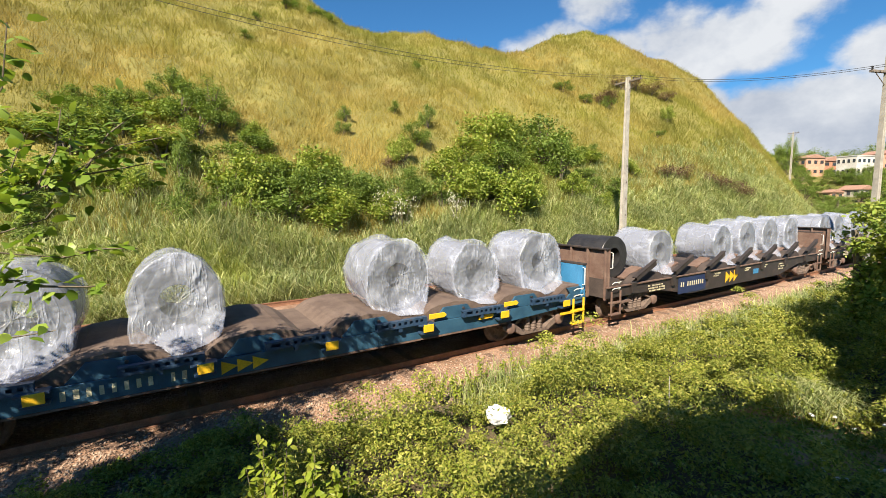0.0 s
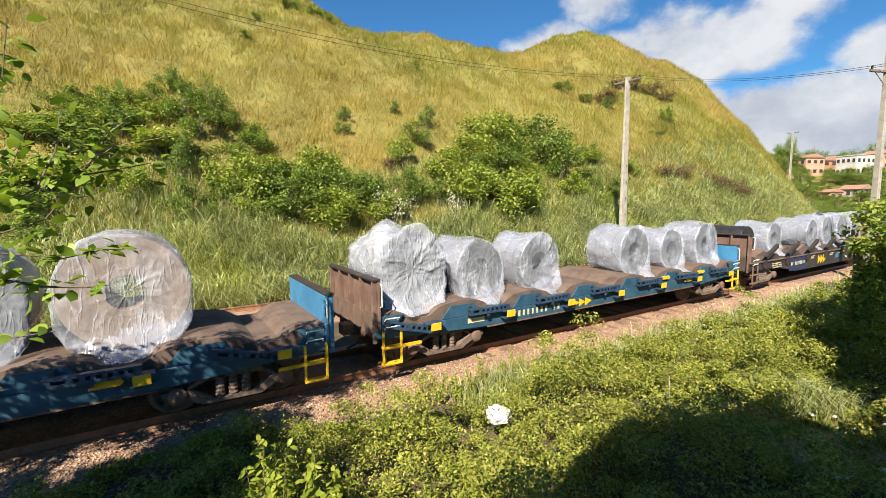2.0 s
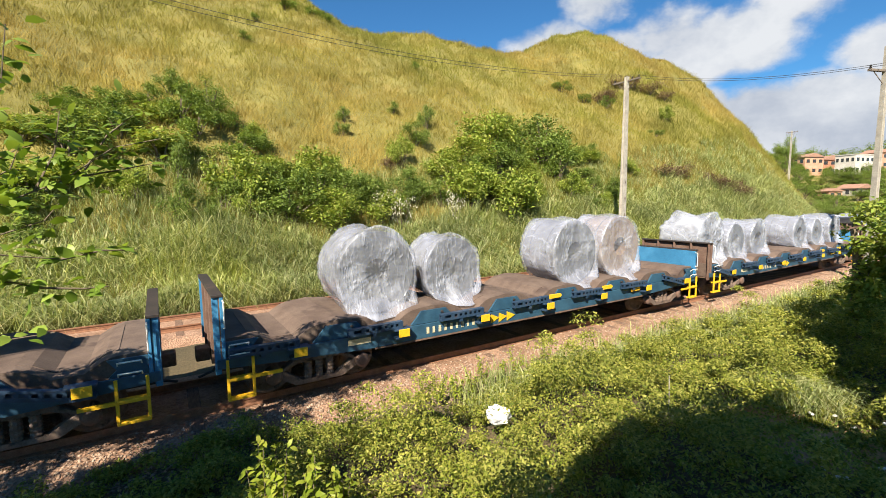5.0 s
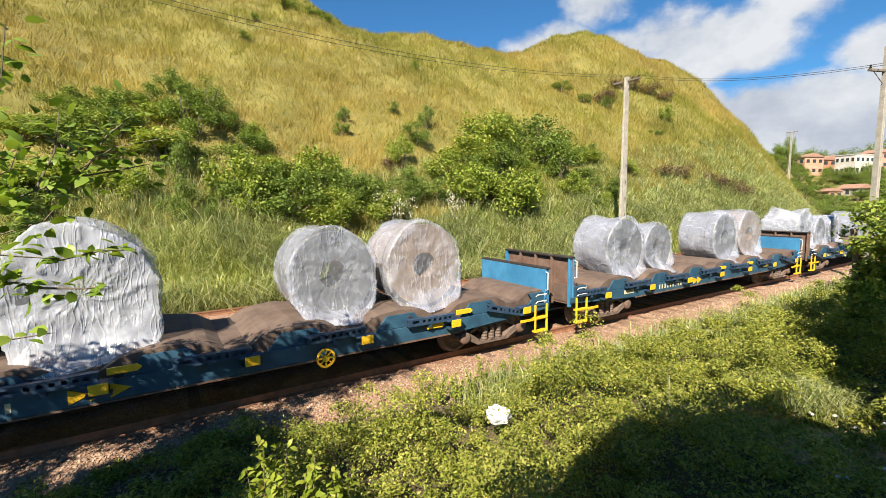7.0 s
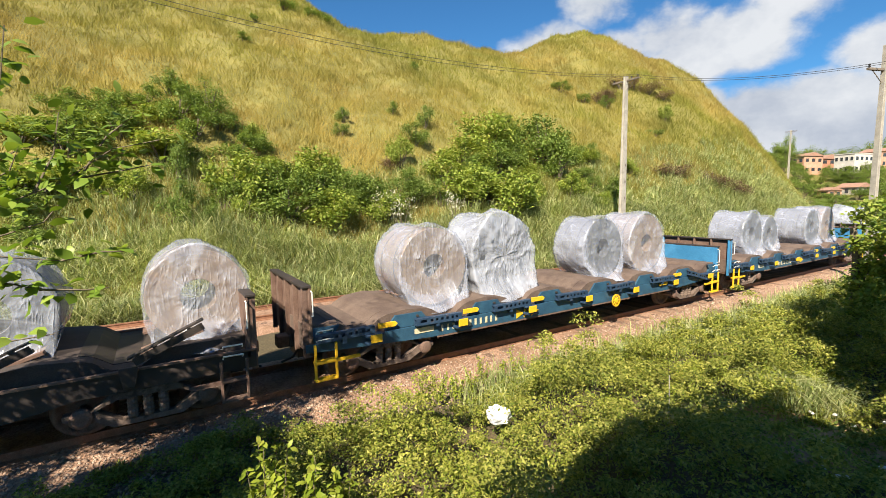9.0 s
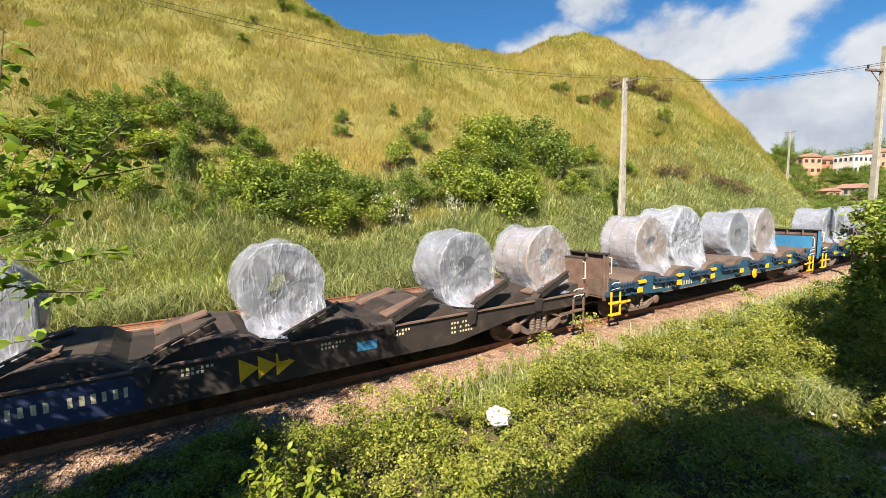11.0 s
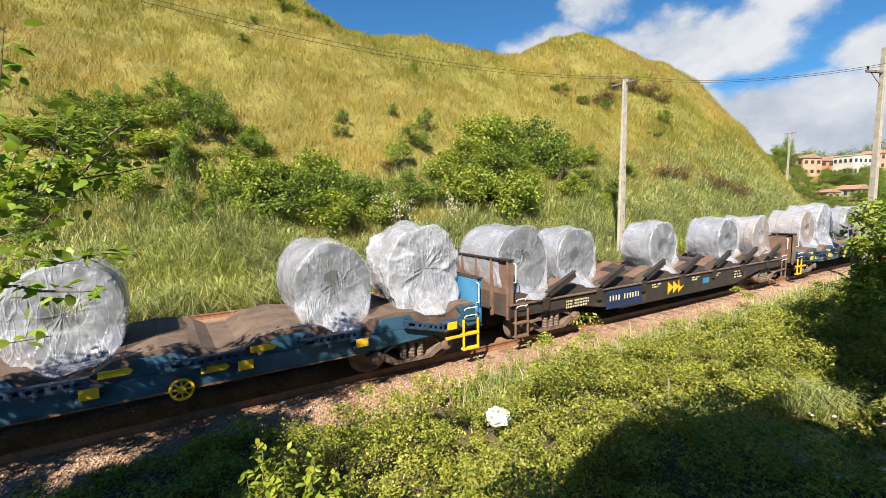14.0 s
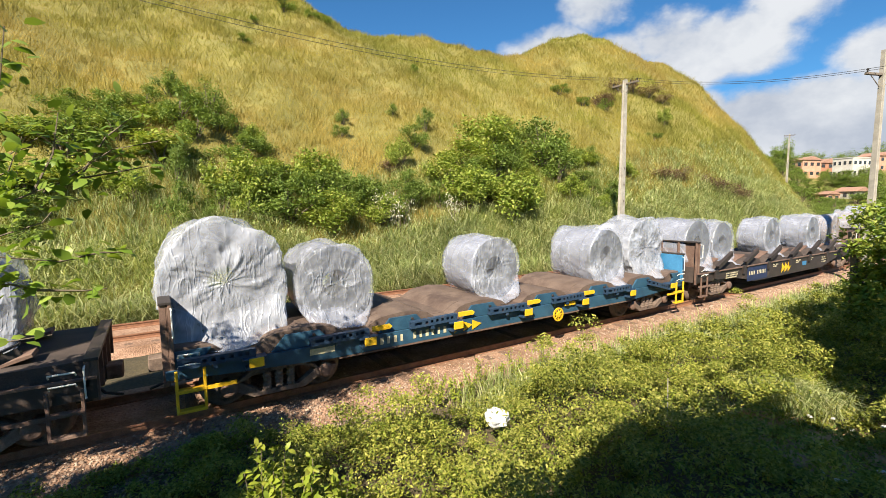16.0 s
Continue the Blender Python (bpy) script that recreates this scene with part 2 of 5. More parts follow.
MAT = dict(
    blue=surface("blue_paint", (0.016, 0.055, 0.10), (0.03, 0.09, 0.15), 3.0, 0.5, 0, 80, 0.2, 0.002, (0.09, 0.055, 0.04), 3.5, 0.66),
    bright_blue=surface("worn_blue_paint", (0.03, 0.15, 0.30), (0.05, 0.21, 0.40), 2.0, 0.45, 0, 70, 0.2, 0.002, (0.10, 0.07, 0.06), 5.0, 0.72),
    dark_blue=surface("dark_blue_paint", (0.013, 0.035, 0.075), (0.03, 0.06, 0.11), 4.0, 0.5, 0, 80, 0.2, 0.002, (0.06, 0.04, 0.035), 4.0, 0.62),
    deck=surface("rusty_deck", (0.085, 0.058, 0.046), (0.135, 0.098, 0.078), 2.0, 0.85, 0, 45, 0.35, 0.004, (0.06, 0.04, 0.033), 1.3, 0.55),
    dark_deck=surface("grimy_deck", (0.038, 0.029, 0.026), (0.07, 0.052, 0.045), 2.0, 0.8, 0, 45, 0.35, 0.004, (0.10, 0.07, 0.055), 1.6, 0.62),
    rust=surface("rust", (0.105, 0.06, 0.045), (0.16, 0.105, 0.08), 3.0, 0.85, 0, 55, 0.4, 0.004, (0.17, 0.07, 0.035), 4.0, 0.62),
    brown=surface("dark_brown_paint", (0.022, 0.018, 0.017), (0.04, 0.031, 0.028), 2.5, 0.6, 0, 60, 0.3, 0.003, (0.075, 0.048, 0.036), 2.5, 0.6),
    iron=surface("oily_iron", (0.085, 0.06, 0.047), (0.17, 0.125, 0.1), 6.0, 0.8, 0, 70, 0.4, 0.004, (0.03, 0.022, 0.02), 5.0, 0.55),
    yellow=surface("yellow_paint", (0.62, 0.36, 0.012), (0.72, 0.44, 0.02), 8.0, 0.5, 0, 90, 0.2, 0.002, (0.25, 0.15, 0.05), 9.0, 0.68),
    white=surface("white_paint", (0.6, 0.6, 0.56), (0.75, 0.75, 0.7), 8.0, 0.6, 0, 90, 0.2, 0.002),
    panel_blue=surface("blue_panel_paint", (0.012, 0.022, 0.065), (0.018, 0.032, 0.09), 5.0, 0.5, 0, 80, 0.2, 0.002),
    steel=surface("rolled_steel", (0.10, 0.11, 0.13), (0.17, 0.18, 0.2), 3.0, 0.42, 0.4, 120, 0.2, 0.001),
    brown_steel=surface("oiled_brown_steel", (0.20, 0.145, 0.11), (0.30, 0.225, 0.17), 3.0, 0.5, 0.3, 100, 0.2, 0.001),
    dark_steel=surface("dark_steel", (0.03, 0.03, 0.033), (0.06, 0.058, 0.058), 3.0, 0.4, 0.5, 100, 0.2, 0.001),
    core=surface("shaded_core_steel", (0.05, 0.05, 0.055), (0.09, 0.09, 0.09), 5.0, 0.6, 0.3),
    film=plastic_film("clear_film", (0.64, 0.69, 0.80), 0.13, 0.39, 0.5),
    wrap=plastic_film("loose_wrap_film", (0.48, 0.52, 0.63), 0.33, 0.48, 0.35),
    milky=plastic_film("milky_film", (0.52, 0.56, 0.65), 0.38, 0.64, 0.5),
    rail=surface("rusty_rail", (0.18, 0.085, 0.048), (0.27, 0.135, 0.078), 8.0, 0.7, 0.1, 60, 0.3, 0.002),
    sleeper=surface("old_sleeper_wood", (0.10, 0.06, 0.04), (0.19, 0.12, 0.085), 5.0, 0.9, 0, 40, 0.5, 0.006, stretch=(6, 1, 1)),
    concrete=surface("weathered_concrete", (0.27, 0.255, 0.22), (0.38, 0.36, 0.31), 3.0, 0.9, 0, 60, 0.4, 0.003, (0.22, 0.2, 0.17), 2.5, 0.62),
    wood=surface("weathered_timber", (0.10, 0.085, 0.07), (0.18, 0.15, 0.12), 6.0, 0.9, 0, 60, 0.4, 0.004),
    wire=surface("dark_cable", (0.02, 0.02, 0.02), (0.04, 0.04, 0.04), 9.0, 0.6),
    bark=surface("bark", (0.10, 0.08, 0.055), (0.19, 0.155, 0.11), 12.0, 0.9, 0, 50, 0.6, 0.006),
    plaster=surface("plaster", (0.44, 0.42, 0.39), (0.54, 0.52, 0.48), 0.8, 0.9, 0, 20, 0.3, 0.004, (0.45, 0.43, 0.4), 0.5, 0.64),
    brick=surface("bare_brick_wall", (0.30, 0.14, 0.085), (0.38, 0.20, 0.125), 2.0, 0.9, 0, 12, 0.5, 0.01),
    pink=surface("salmon_render", (0.42, 0.23, 0.155), (0.50, 0.30, 0.21), 1.0, 0.9, 0, 20, 0.3, 0.004),
    tile=surface("clay_roof", (0.24, 0.14, 0.10), (0.34, 0.2, 0.14), 3.0, 0.9, 0, 20, 0.5, 0.01),
    pane=surface("dark_window_pane", (0.03, 0.035, 0.04), (0.05, 0.055, 0.06), 2.0, 0.2),
    bag=surface("white_plastic_sack", (0.6, 0.62, 0.68), (0.7, 0.72, 0.76), 8.0, 0.45, 0, 30, 0.5, 0.01),
    litter=surface("pale_litter", (0.5, 0.5, 0.48), (0.72, 0.72, 0.7), 9.0, 0.6),
    carpaint=surface("car_paint", (0.55, 0.56, 0.58), (0.7, 0.7, 0.72), 2.0, 0.3),
    rubber=surface("rubber", (0.02, 0.02, 0.02), (0.03, 0.03, 0.03), 9.0, 0.9),
    hill_grass=foliage("dry_hill_grass", [(0.17, 0.185, 0.032), (0.215, 0.215, 0.042), (0.27, 0.255, 0.056)], 0.10, 0.3, 0.7,
                       [(0.29, 0.225, 0.06), (0.345, 0.27, 0.078), (0.40, 0.31, 0.105)], 0.045, (0.43, 0.63)),
    tall_grass=foliage("tall_green_grass", [(0.16, 0.22, 0.07), (0.27, 0.33, 0.13), (0.39, 0.43, 0.21), (0.54, 0.54, 0.31)], 0.3, 0.4, 0.55,
                       [(0.27, 0.33, 0.05), (0.36, 0.40, 0.07), (0.43, 0.44, 0.11)], 0.07, (0.54, 0.70)),
    shrub=foliage("shrub_leaves", [(0.13, 0.20, 0.03), (0.21, 0.29, 0.045), (0.30, 0.36, 0.07), (0.38, 0.41, 0.11)], 0.4, 0.35),
    scrub=foliage("scrub_leaves", [(0.11, 0.15, 0.022), (0.20, 0.235, 0.04), (0.31, 0.325, 0.065), (0.43, 0.42, 0.12)], 0.5, 0.35),
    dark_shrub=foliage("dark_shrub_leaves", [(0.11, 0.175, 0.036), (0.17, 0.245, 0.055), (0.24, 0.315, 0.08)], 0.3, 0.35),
    tree_leaf=foliage("tree_leaves", [(0.11, 0.19, 0.026), (0.18, 0.28, 0.042), (0.28, 0.38, 0.075)], 0.9, 0.4, 0.4),
    weed=foliage("young_weed_leaves", [(0.17, 0.24, 0.025), (0.26, 0.32, 0.04), (0.36, 0.37, 0.07)], 1.5, 0.4, 0.45),
    dry_scrub=foliage("dry_scrub_leaves", [(0.10, 0.06, 0.04), (0.17, 0.11, 0.07), (0.24, 0.165, 0.10)], 0.6, 0.2),
    cream=surface("cream_stencil_paint", (0.45, 0.40, 0.26), (0.6, 0.55, 0.38), 9.0, 0.7),
    stone=foliage("broken_stone", [(0.16, 0.11, 0.085), (0.28, 0.2, 0.155), (0.42, 0.33, 0.27)], 1.0, 0.0, 0.9),
    blossom=foliage("pale_blossom", [(0.6, 0.58, 0.48), (0.75, 0.73, 0.65)], 0.6, 0.3),
)


def ground_mat():
    """Dark earth and litter under the plants, ochre soil where it is bare."""
    m, nt, bsdf, _, link = node_mat("soil")
    co = nt.nodes.new("ShaderNodeTexCoord").outputs["Object"]
    low, _ = noise_ramp(nt, co, 0.8, [(0.3, (0.05, 0.042, 0.022)), (0.55, (0.09, 0.07, 0.035)), (0.75, (0.12, 0.08, 0.05))], 8.0)
    high, _ = noise_ramp(nt, co, 0.5, [(0.3, (0.13, 0.125, 0.03)), (0.55, (0.19, 0.17, 0.042)), (0.75, (0.24, 0.19, 0.055))], 8.0)
    sep = nt.nodes.new("ShaderNodeSeparateXYZ")
    link(co, sep.inputs[0])
    slope = nt.nodes.new("ShaderNodeMapRange")
    slope.inputs["From Min"].default_value, slope.inputs["From Max"].default_value = 18.0, 22.0
    link(sep.outputs["Y"], slope.inputs["Value"])
    col = mix(nt, slope.outputs[0], low, high)
    # a bare patch of ochre earth on the mound
    dist = nt.nodes.new("ShaderNodeVectorMath")
    dist.operation = "DISTANCE"
    dist.inputs[1].default_value = (8.9, 2.65, 0.1)
    link(co, dist.inputs[0])
    bare = nt.nodes.new("ShaderNodeMapRange")
    bare.inputs["From Min"].default_value, bare.inputs["From Max"].default_value = 1.3, 0.8
    link(dist.outputs["Value"], bare.inputs["Value"])
    col = mix(nt, bare.outputs[0], col, (0.42, 0.26, 0.14))
    grain, gf = noise_ramp(nt, co, 14.0, [(0.3, (0.6, 0.6, 0.6)), (0.7, (1.25, 1.25, 1.25))], 8.0)
    col = mix(nt, 1.0, col, grain, "MULTIPLY")
    link(col, bsdf.inputs["Base Color"])
    bsdf.inputs["Roughness"].default_value = 0.95
    link(bump(nt, gf, 0.6, 0.05), bsdf.inputs["Normal"])
    return m


def ballast_mat():
    """Pinkish crushed stone, dusty."""
    m, nt, bsdf, _, link = node_mat("ballast")
    co = nt.nodes.new("ShaderNodeTexCoord").outputs["Object"]
    vo = nt.nodes.new("ShaderNodeTexVoronoi")
    vo.inputs["Scale"].default_value = 22.0
    link(co, vo.inputs["Vector"])
    rp = nt.nodes.new("ShaderNodeValToRGB")
    rp.color_ramp.elements[0].color, rp.color_ramp.elements[1].color = (0.22, 0.13, 0.085, 1), (0.40, 0.27, 0.195, 1)
    link(vo.outputs["Color"], rp.inputs["Fac"])
    dirt, _ = noise_ramp(nt, co, 1.3, [(0.35, (0.62, 0.55, 0.48)), (0.65, (1.1, 1.08, 1.05))], 6.0)
    col = mix(nt, 1.0, rp.outputs["Color"], dirt, "MULTIPLY")
    link(col, bsdf.inputs["Base Color"])
    bsdf.inputs["Roughness"].default_value = 0.95
    link(bump(nt, vo.outputs["Distance"], 0.8, 0.04), bsdf.inputs["Normal"])
    return m


MAT["soil"], MAT["ballast"] = ground_mat(), ballast_mat()

# ---------------------------------------------------------------- mesh helpers


def box(bm, x0, x1, y0, y1, z0, z1, m=None):
    vs = [Vector((x, y, z)) for z in (z0, z1) for x, y in ((x0, y0), (x1, y0), (x1, y1), (x0, y1))]
    vs = [bm.verts.new(m @ v if m else v) for v in vs]
    for f in ((3, 2, 1, 0), (4, 5, 6, 7), (0, 1, 5, 4), (1, 2, 6, 5), (2, 3, 7, 6), (3, 0, 4, 7)):
        bm.faces.new([vs[i] for i in f])
    return bm


def prism(bm, outline, y0, y1):
    """An outline of (x, z) points, counter-clockwise seen from -y, drawn out from y0 to y1."""
    a = [bm.verts.new((x, y0, z)) for x, z in outline]
    b = [bm.verts.new((x, y1, z)) for x, z in outline]
    n = len(a)
    bm.faces.new(a)
    bm.faces.new(b[::-1])
    for i in range(n):
        bm.faces.new((a[i], b[i], b[(i + 1) % n], a[(i + 1) % n]))
    return bm


def turned(bm, profile, seg=20, m=None, close=True):
    """A profile of (r, h) points turned round the z axis; m places it."""
    rings = []
    for r, h in profile:
        ring = [Vector((r * math.cos(i * math.tau / seg), r * math.sin(i * math.tau / seg), h)) for i in range(seg)]
        rings.append([bm.verts.new(m @ v if m else v) for v in ring])
    for p, q in zip(rings, rings[1:]):
        for i in range(seg):
            bm.faces.new((p[i], p[(i + 1) % seg], q[(i + 1) % seg], q[i]))
    if close:
        bm.faces.new(rings[0][::-1])
        bm.faces.new(rings[-1])
    return bm


def tube(bm, points, r, seg=6, r1=None):
    """A round bar along points; tapers to r1."""
    points = [Vector(p) for p in points]
    rings, n = [], len(points)
    for i, p in enumerate(points):
        way = (points[min(i + 1, n - 1)] - points[max(i - 1, 0)]).normalized()
        side = way.cross(Vector((0, 0, 1)) if abs(way.z) < 0.9 else Vector((1, 0, 0))).normalized()
        up = side.cross(way)
        rr = r if r1 is None else r + (r1 - r) * i / (n - 1)
        rings.append([bm.verts.new(p + rr * (math.cos(k * math.tau / seg) * side + math.sin(k * math.tau / seg) * up)) for k in range(seg)])
    for p, q in zip(rings, rings[1:]):
        for k in range(seg):
            bm.faces.new((p[k], p[(k + 1) % seg], q[(k + 1) % seg], q[k]))
    bm.faces.new(rings[0][::-1])
    bm.faces.new(rings[-1])
    return bm


ALONG_Y = Matrix.Rotation(radians(90), 4, "X")     # turns z to -y


def mesh_of(name, bm, material, smooth=False, bevel=0.0):
    if bevel:
        bmesh.ops.bevel(bm, geom=bm.edges[:], offset=bevel, segments=1, affect="EDGES", clamp_overlap=True)
    bmesh.ops.recalc_face_normals(bm, faces=bm.faces[:])
    me = bpy.data.meshes.new(name)
    bm.to_mesh(me)
    bm.free()
    me.materials.append(material)
    if smooth:
        me.polygons.foreach_set("use_smooth", [True] * len(me.polygons))
    return me


def part(name, bm, material, parent, label="", smooth=False, bevel=0.0, at=None):
    """One mesh object under a thing or a part."""
    me = bm if isinstance(bm, bpy.types.Mesh) else mesh_of(name, bm, material, smooth, bevel)
    ob = new(name, me)
    ob.parent = parent
    if at is not None:
        ob.matrix_basis = at
    return tagged(ob, label)


def thing(name, label, category, group="", kind="", at=None):
    ob = new(name)
    ob.empty_display_size = 0.2
    if at is not None:
        ob.matrix_basis = at
    return tagged(ob, label, category, group, kind)


def raw_mesh(name, verts, faces, material, smooth=False):
    """A mesh from numpy arrays; faces is an (n, 3) or (n, 4) array."""
    me = bpy.data.meshes.new(name)
    verts, faces = np.asarray(verts, dtype=np.float32), np.asarray(faces, dtype=np.int32)
    me.vertices.add(len(verts))
    me.vertices.foreach_set("co", verts.ravel())
    me.loops.add(faces.size)
    me.loops.foreach_set("vertex_index", faces.ravel())
    me.polygons.add(len(faces))
    me.polygons.foreach_set("loop_start", np.arange(0, faces.size, faces.shape[1], dtype=np.int32))
    if smooth:
        me.polygons.foreach_set("use_smooth", np.ones(len(faces), dtype=bool))
    me.update(calc_edges=True)
    me.validate()
    me.materials.append(material)
    return me

# ---------------------------------------------------------------- the lie of the land
TOE = 18.6                      # where the hill starts behind the second track
TRACK_Y, TRACK2_Y = 10.0, 16.75


def smin(a, b, k):
    h = np.clip(0.5 + 0.5 * (b - a) / k, 0, 1)
    return b * (1 - h) + a * h - k * h * (1 - h)


def wave(x, y, s, seed):
    """A smooth sum of waves, between about -1 and 1."""
    r = np.random.default_rng(seed)
    out = 0
    for _ in range(7):
        a, p, f = r.uniform(0, math.tau), r.uniform(0, math.tau), r.uniform(0.6, 1.7) / s
        out = out + np.sin((x * np.cos(a) + y * np.sin(a)) * f * math.tau + p)
    return out / 3.5


def hill(x, y):
    steep = 0.672 + 0.328 / (1 + np.exp(-(x - 50) / 10))
    face = steep * (y - TOE)
    nose = 1.5 * ((y - TOE) * 0.946 - (x - 62.2) * 0.324)
    crest = (30.9 - 0.123 * x + 13.45 * np.exp(-((x - 65.6) ** 2 + (y - 49.8) ** 2) / 26.7 ** 2)
             + 40.8 * np.exp(-((x + 6.9) ** 2 + (y - 89.7) ** 2) / 25.8 ** 2) - 6.8 * np.exp(-((x - 51.3) / 6.1) ** 2))
    crest = crest - 0.35 * np.maximum(y - 105, 0)
    h = smin(smin(face, nose, 6.0), crest, 8.0)
    fade = np.clip((y - TOE - 2) / 12, 0, 1)
    return h + fade * (0.8 * wave(x, y, 22, 3) + 0.35 * wave(x, y, 8, 4)) - 1.2


def ground(x, y):
    x, y = np.asarray(x, float), np.asarray(y, float)
    near = -0.42 + 0.10 * wave(x, y, 6, 1) + 0.05 * wave(x, y, 2.2, 2)
    near = near + 0.35 * np.clip((4.5 - y) / 4, 0, 1)
    near = near + 0.5 * np.exp(-((x - 9.3) ** 2 + (y - 3.4) ** 2) / 1.3)
    yard = np.clip((y - 6.9) / 0.9, 0, 1) * np.clip((TOE + 0.2 - y) / 0.8, 0, 1)
    flat = near * (1 - yard) + (-0.36 + 0.02 * wave(x, y, 1.5, 5)) * yard
    up = np.maximum(hill(x, y), -5)
    far = 12 * np.exp(-((x - 235) ** 2 + (y - 75) ** 2) / 75.0 ** 2) + 15 * np.exp(-((x - 300) ** 2 + (y + 10) ** 2) / 90.0 ** 2)
    far = far * np.clip((x - 100) / 60, 0, 1)
    return np.where(y > TOE, np.maximum(flat, up), flat) + far


def steps(*spans):
    out = []
    for a, b, n in spans:
        out += list(np.linspace(a, b, n, endpoint=False))
    return np.array(out + [spans[-1][1]])


def build_ground():
    xs = steps((-2500, -200, 8), (-200, -40, 16), (-40, -6, 28), (-6, 22, 110), (22, 120, 90), (120, 420, 50), (420, 2500, 8))
    ys = steps((-2500, -200, 8), (-200, -12, 20), (-12, 8, 80), (8, 18, 20), (18, 110, 92), (110, 300, 30), (300, 2500, 8))
    gx, gy = np.meshgrid(xs, ys)
    v = np.stack([gx, gy, ground(gx, gy)], -1).reshape(-1, 3)
    n = len(xs)
    i = (np.arange(len(ys) - 1)[:, None] * n + np.arange(n - 1)[None]).ravel()
    ob = new("ground", raw_mesh("ground", v, np.stack([i, i + 1, i + n + 1, i + n], -1), MAT["soil"], True))
    tagged(ob, "earthy ground rising into a grassy hill", "ground", kind="structure")


build_ground()


def build_track(y, name, x0, x1, label):
    bed = bmesh.new()
    prof = [(-2.3, -0.5), (-1.6, -0.185), (-0.9, -0.172), (0.9, -0.172), (1.6, -0.185), (2.3, -0.5)]
    a = [bed.verts.new((x0, y + p, z)) for p, z in prof]
    b = [bed.verts.new((x1, y + p, z)) for p, z in prof]
    for i in range(5):
        bed.faces.new((a[i], b[i], b[i + 1], a[i + 1]))
    bed_ob = new(name, mesh_of(name, bed, MAT["ballast"]))
    tagged(bed_ob, label, "railway track", kind="structure")
    for s in (-0.8, 0.8):
        r = bmesh.new()
        o = y + s
        pr = [(-0.07, -0.17), (0.07, -0.17), (0.07, -0.155), (0.012, -0.135), (0.012, -0.045), (0.036, -0.035), (0.036, -0.002), (0.03, 0),
              (-0.03, 0), (-0.036, -0.002), (-0.036, -0.035), (-0.012, -0.045), (-0.012, -0.135), (-0.07, -0.155)]
        a = [r.verts.new((x0, o + p, z)) for p, z in pr]
        b = [r.verts.new((x1, o + p, z)) for p, z in pr]
        for i in range(len(pr)):
            j = (i + 1) % len(pr)
            r.faces.new((a[i], b[i], b[j], a[j]))
        part("rail", r, MAT["rail"], bed_ob, "rusty steel rail")
    bm = bmesh.new()
    box(bm, -0.11, 0.11, -1.35, 1.35, -0.33, -0.165)
    sl = mesh_of("sleeper", bm, MAT["sleeper"], bevel=0.01)
    rnd = random.Random(5)
    x = -8.0
    while x < min(x1, 60):
        part("sleeper", sl, None, bed_ob, at=pose(x + rnd.uniform(-.03, .03), y + rnd.uniform(-.05, .05), rnd.uniform(-0.02, 0.006), 0, 0, rnd.uniform(-1, 1)))
        x += 0.6
    return bed_ob


build_track(TRACK_Y, "track_bed", -120, 160, "ballasted railway track with rusty rails and wooden sleepers")
build_track(TRACK2_Y, "track_bed", -120, 160, "second railway track along the foot of the hill")

# ---------------------------------------------------------------- the train
SPEED = 4.5                     # metres a second along +x
PITCH = 2.2                     # from saddle to saddle
MOVERS, AXLES = [], []          # what motions() keys: (object, x at the start, y, z, turn about z)
M = MAT


def saddle_profile(first, count, end, low, high):
    """The top of a deck over its saddles: a trough under each coil, a hump between."""
    pts = [(0.35, high - 0.04)]
    for k in range(count):
        s = first + k * PITCH
        for d, z in ((-0.62, high - 0.05), (-0.45, high - 0.1), (-0.2, low + 0.02), (0.2, low + 0.02), (0.45, high - 0.1), (0.62, high - 0.05)):
            pts.append((s + d, z))
        if k < count - 1:
            pts.append((s + PITCH / 2, high))
    pts.append((end - 0.35, high - 0.04))
    return pts


def saddle_pads(w, first, low, high, mat):
    """Lining in the trough of each saddle; a dark mat stands in for shade there."""
    for k in range(7):
        s = first + k * PITCH
        top = [(s + d, z + 0.012) for d, z in ((-0.64, high - 0.05), (-0.45, high - 0.1), (-0.2, low + 0.02), (0.2, low + 0.02), (0.45, high - 0.1), (0.64, high - 0.05))]
        bm = bmesh.new()
        prism(bm, [(x, z - 0.02) for x, z in top] + top[::-1], -0.95, 0.95)
        part("saddle_pad", bm, mat, w, "saddle lining, dark brown where it stands for shade")


def bars(bm, x, y, z, count, h, w, gap, seed):
    """Stencilled writing as plain bars."""
    r = random.Random(seed)
    for i in range(count):
        if r.random() < 0.12:
            continue
        box(bm, x + i * (w + gap), x + i * (w + gap) + w * r.uniform(0.75, 1), y - 0.004, y, z, z + h)
    return bm


def make_wheelset(parent, x):
    ob = bmesh.new()
    turned(ob, [(0.075, -1.25), (0.075, 1.25)], 10, ALONG_Y)
    ws = part("wheelset", ob, M["iron"], parent, at=Matrix.Translation((x, 0, 0)))
    AXLES.append(ws)
    return ws


def wheel_mesh(side):
    bm = bmesh.new()
    prof = [(0.1, 0.02), (0.16, 0.02), (0.34, 0.05), (0.36, 0.0), (0.46, 0.0), (0.46, 0.03), (0.425, 0.045), (0.415, 0.13), (0.35, 0.13), (0.3, 0.07), (0.16, 0.11), (0.1, 0.11)]
    turned(bm, [(r, (h - 0.07) * -side) for r, h in prof], 28, ALONG_Y, close=False)
    return mesh_of("wheel", bm, M["iron"], True)


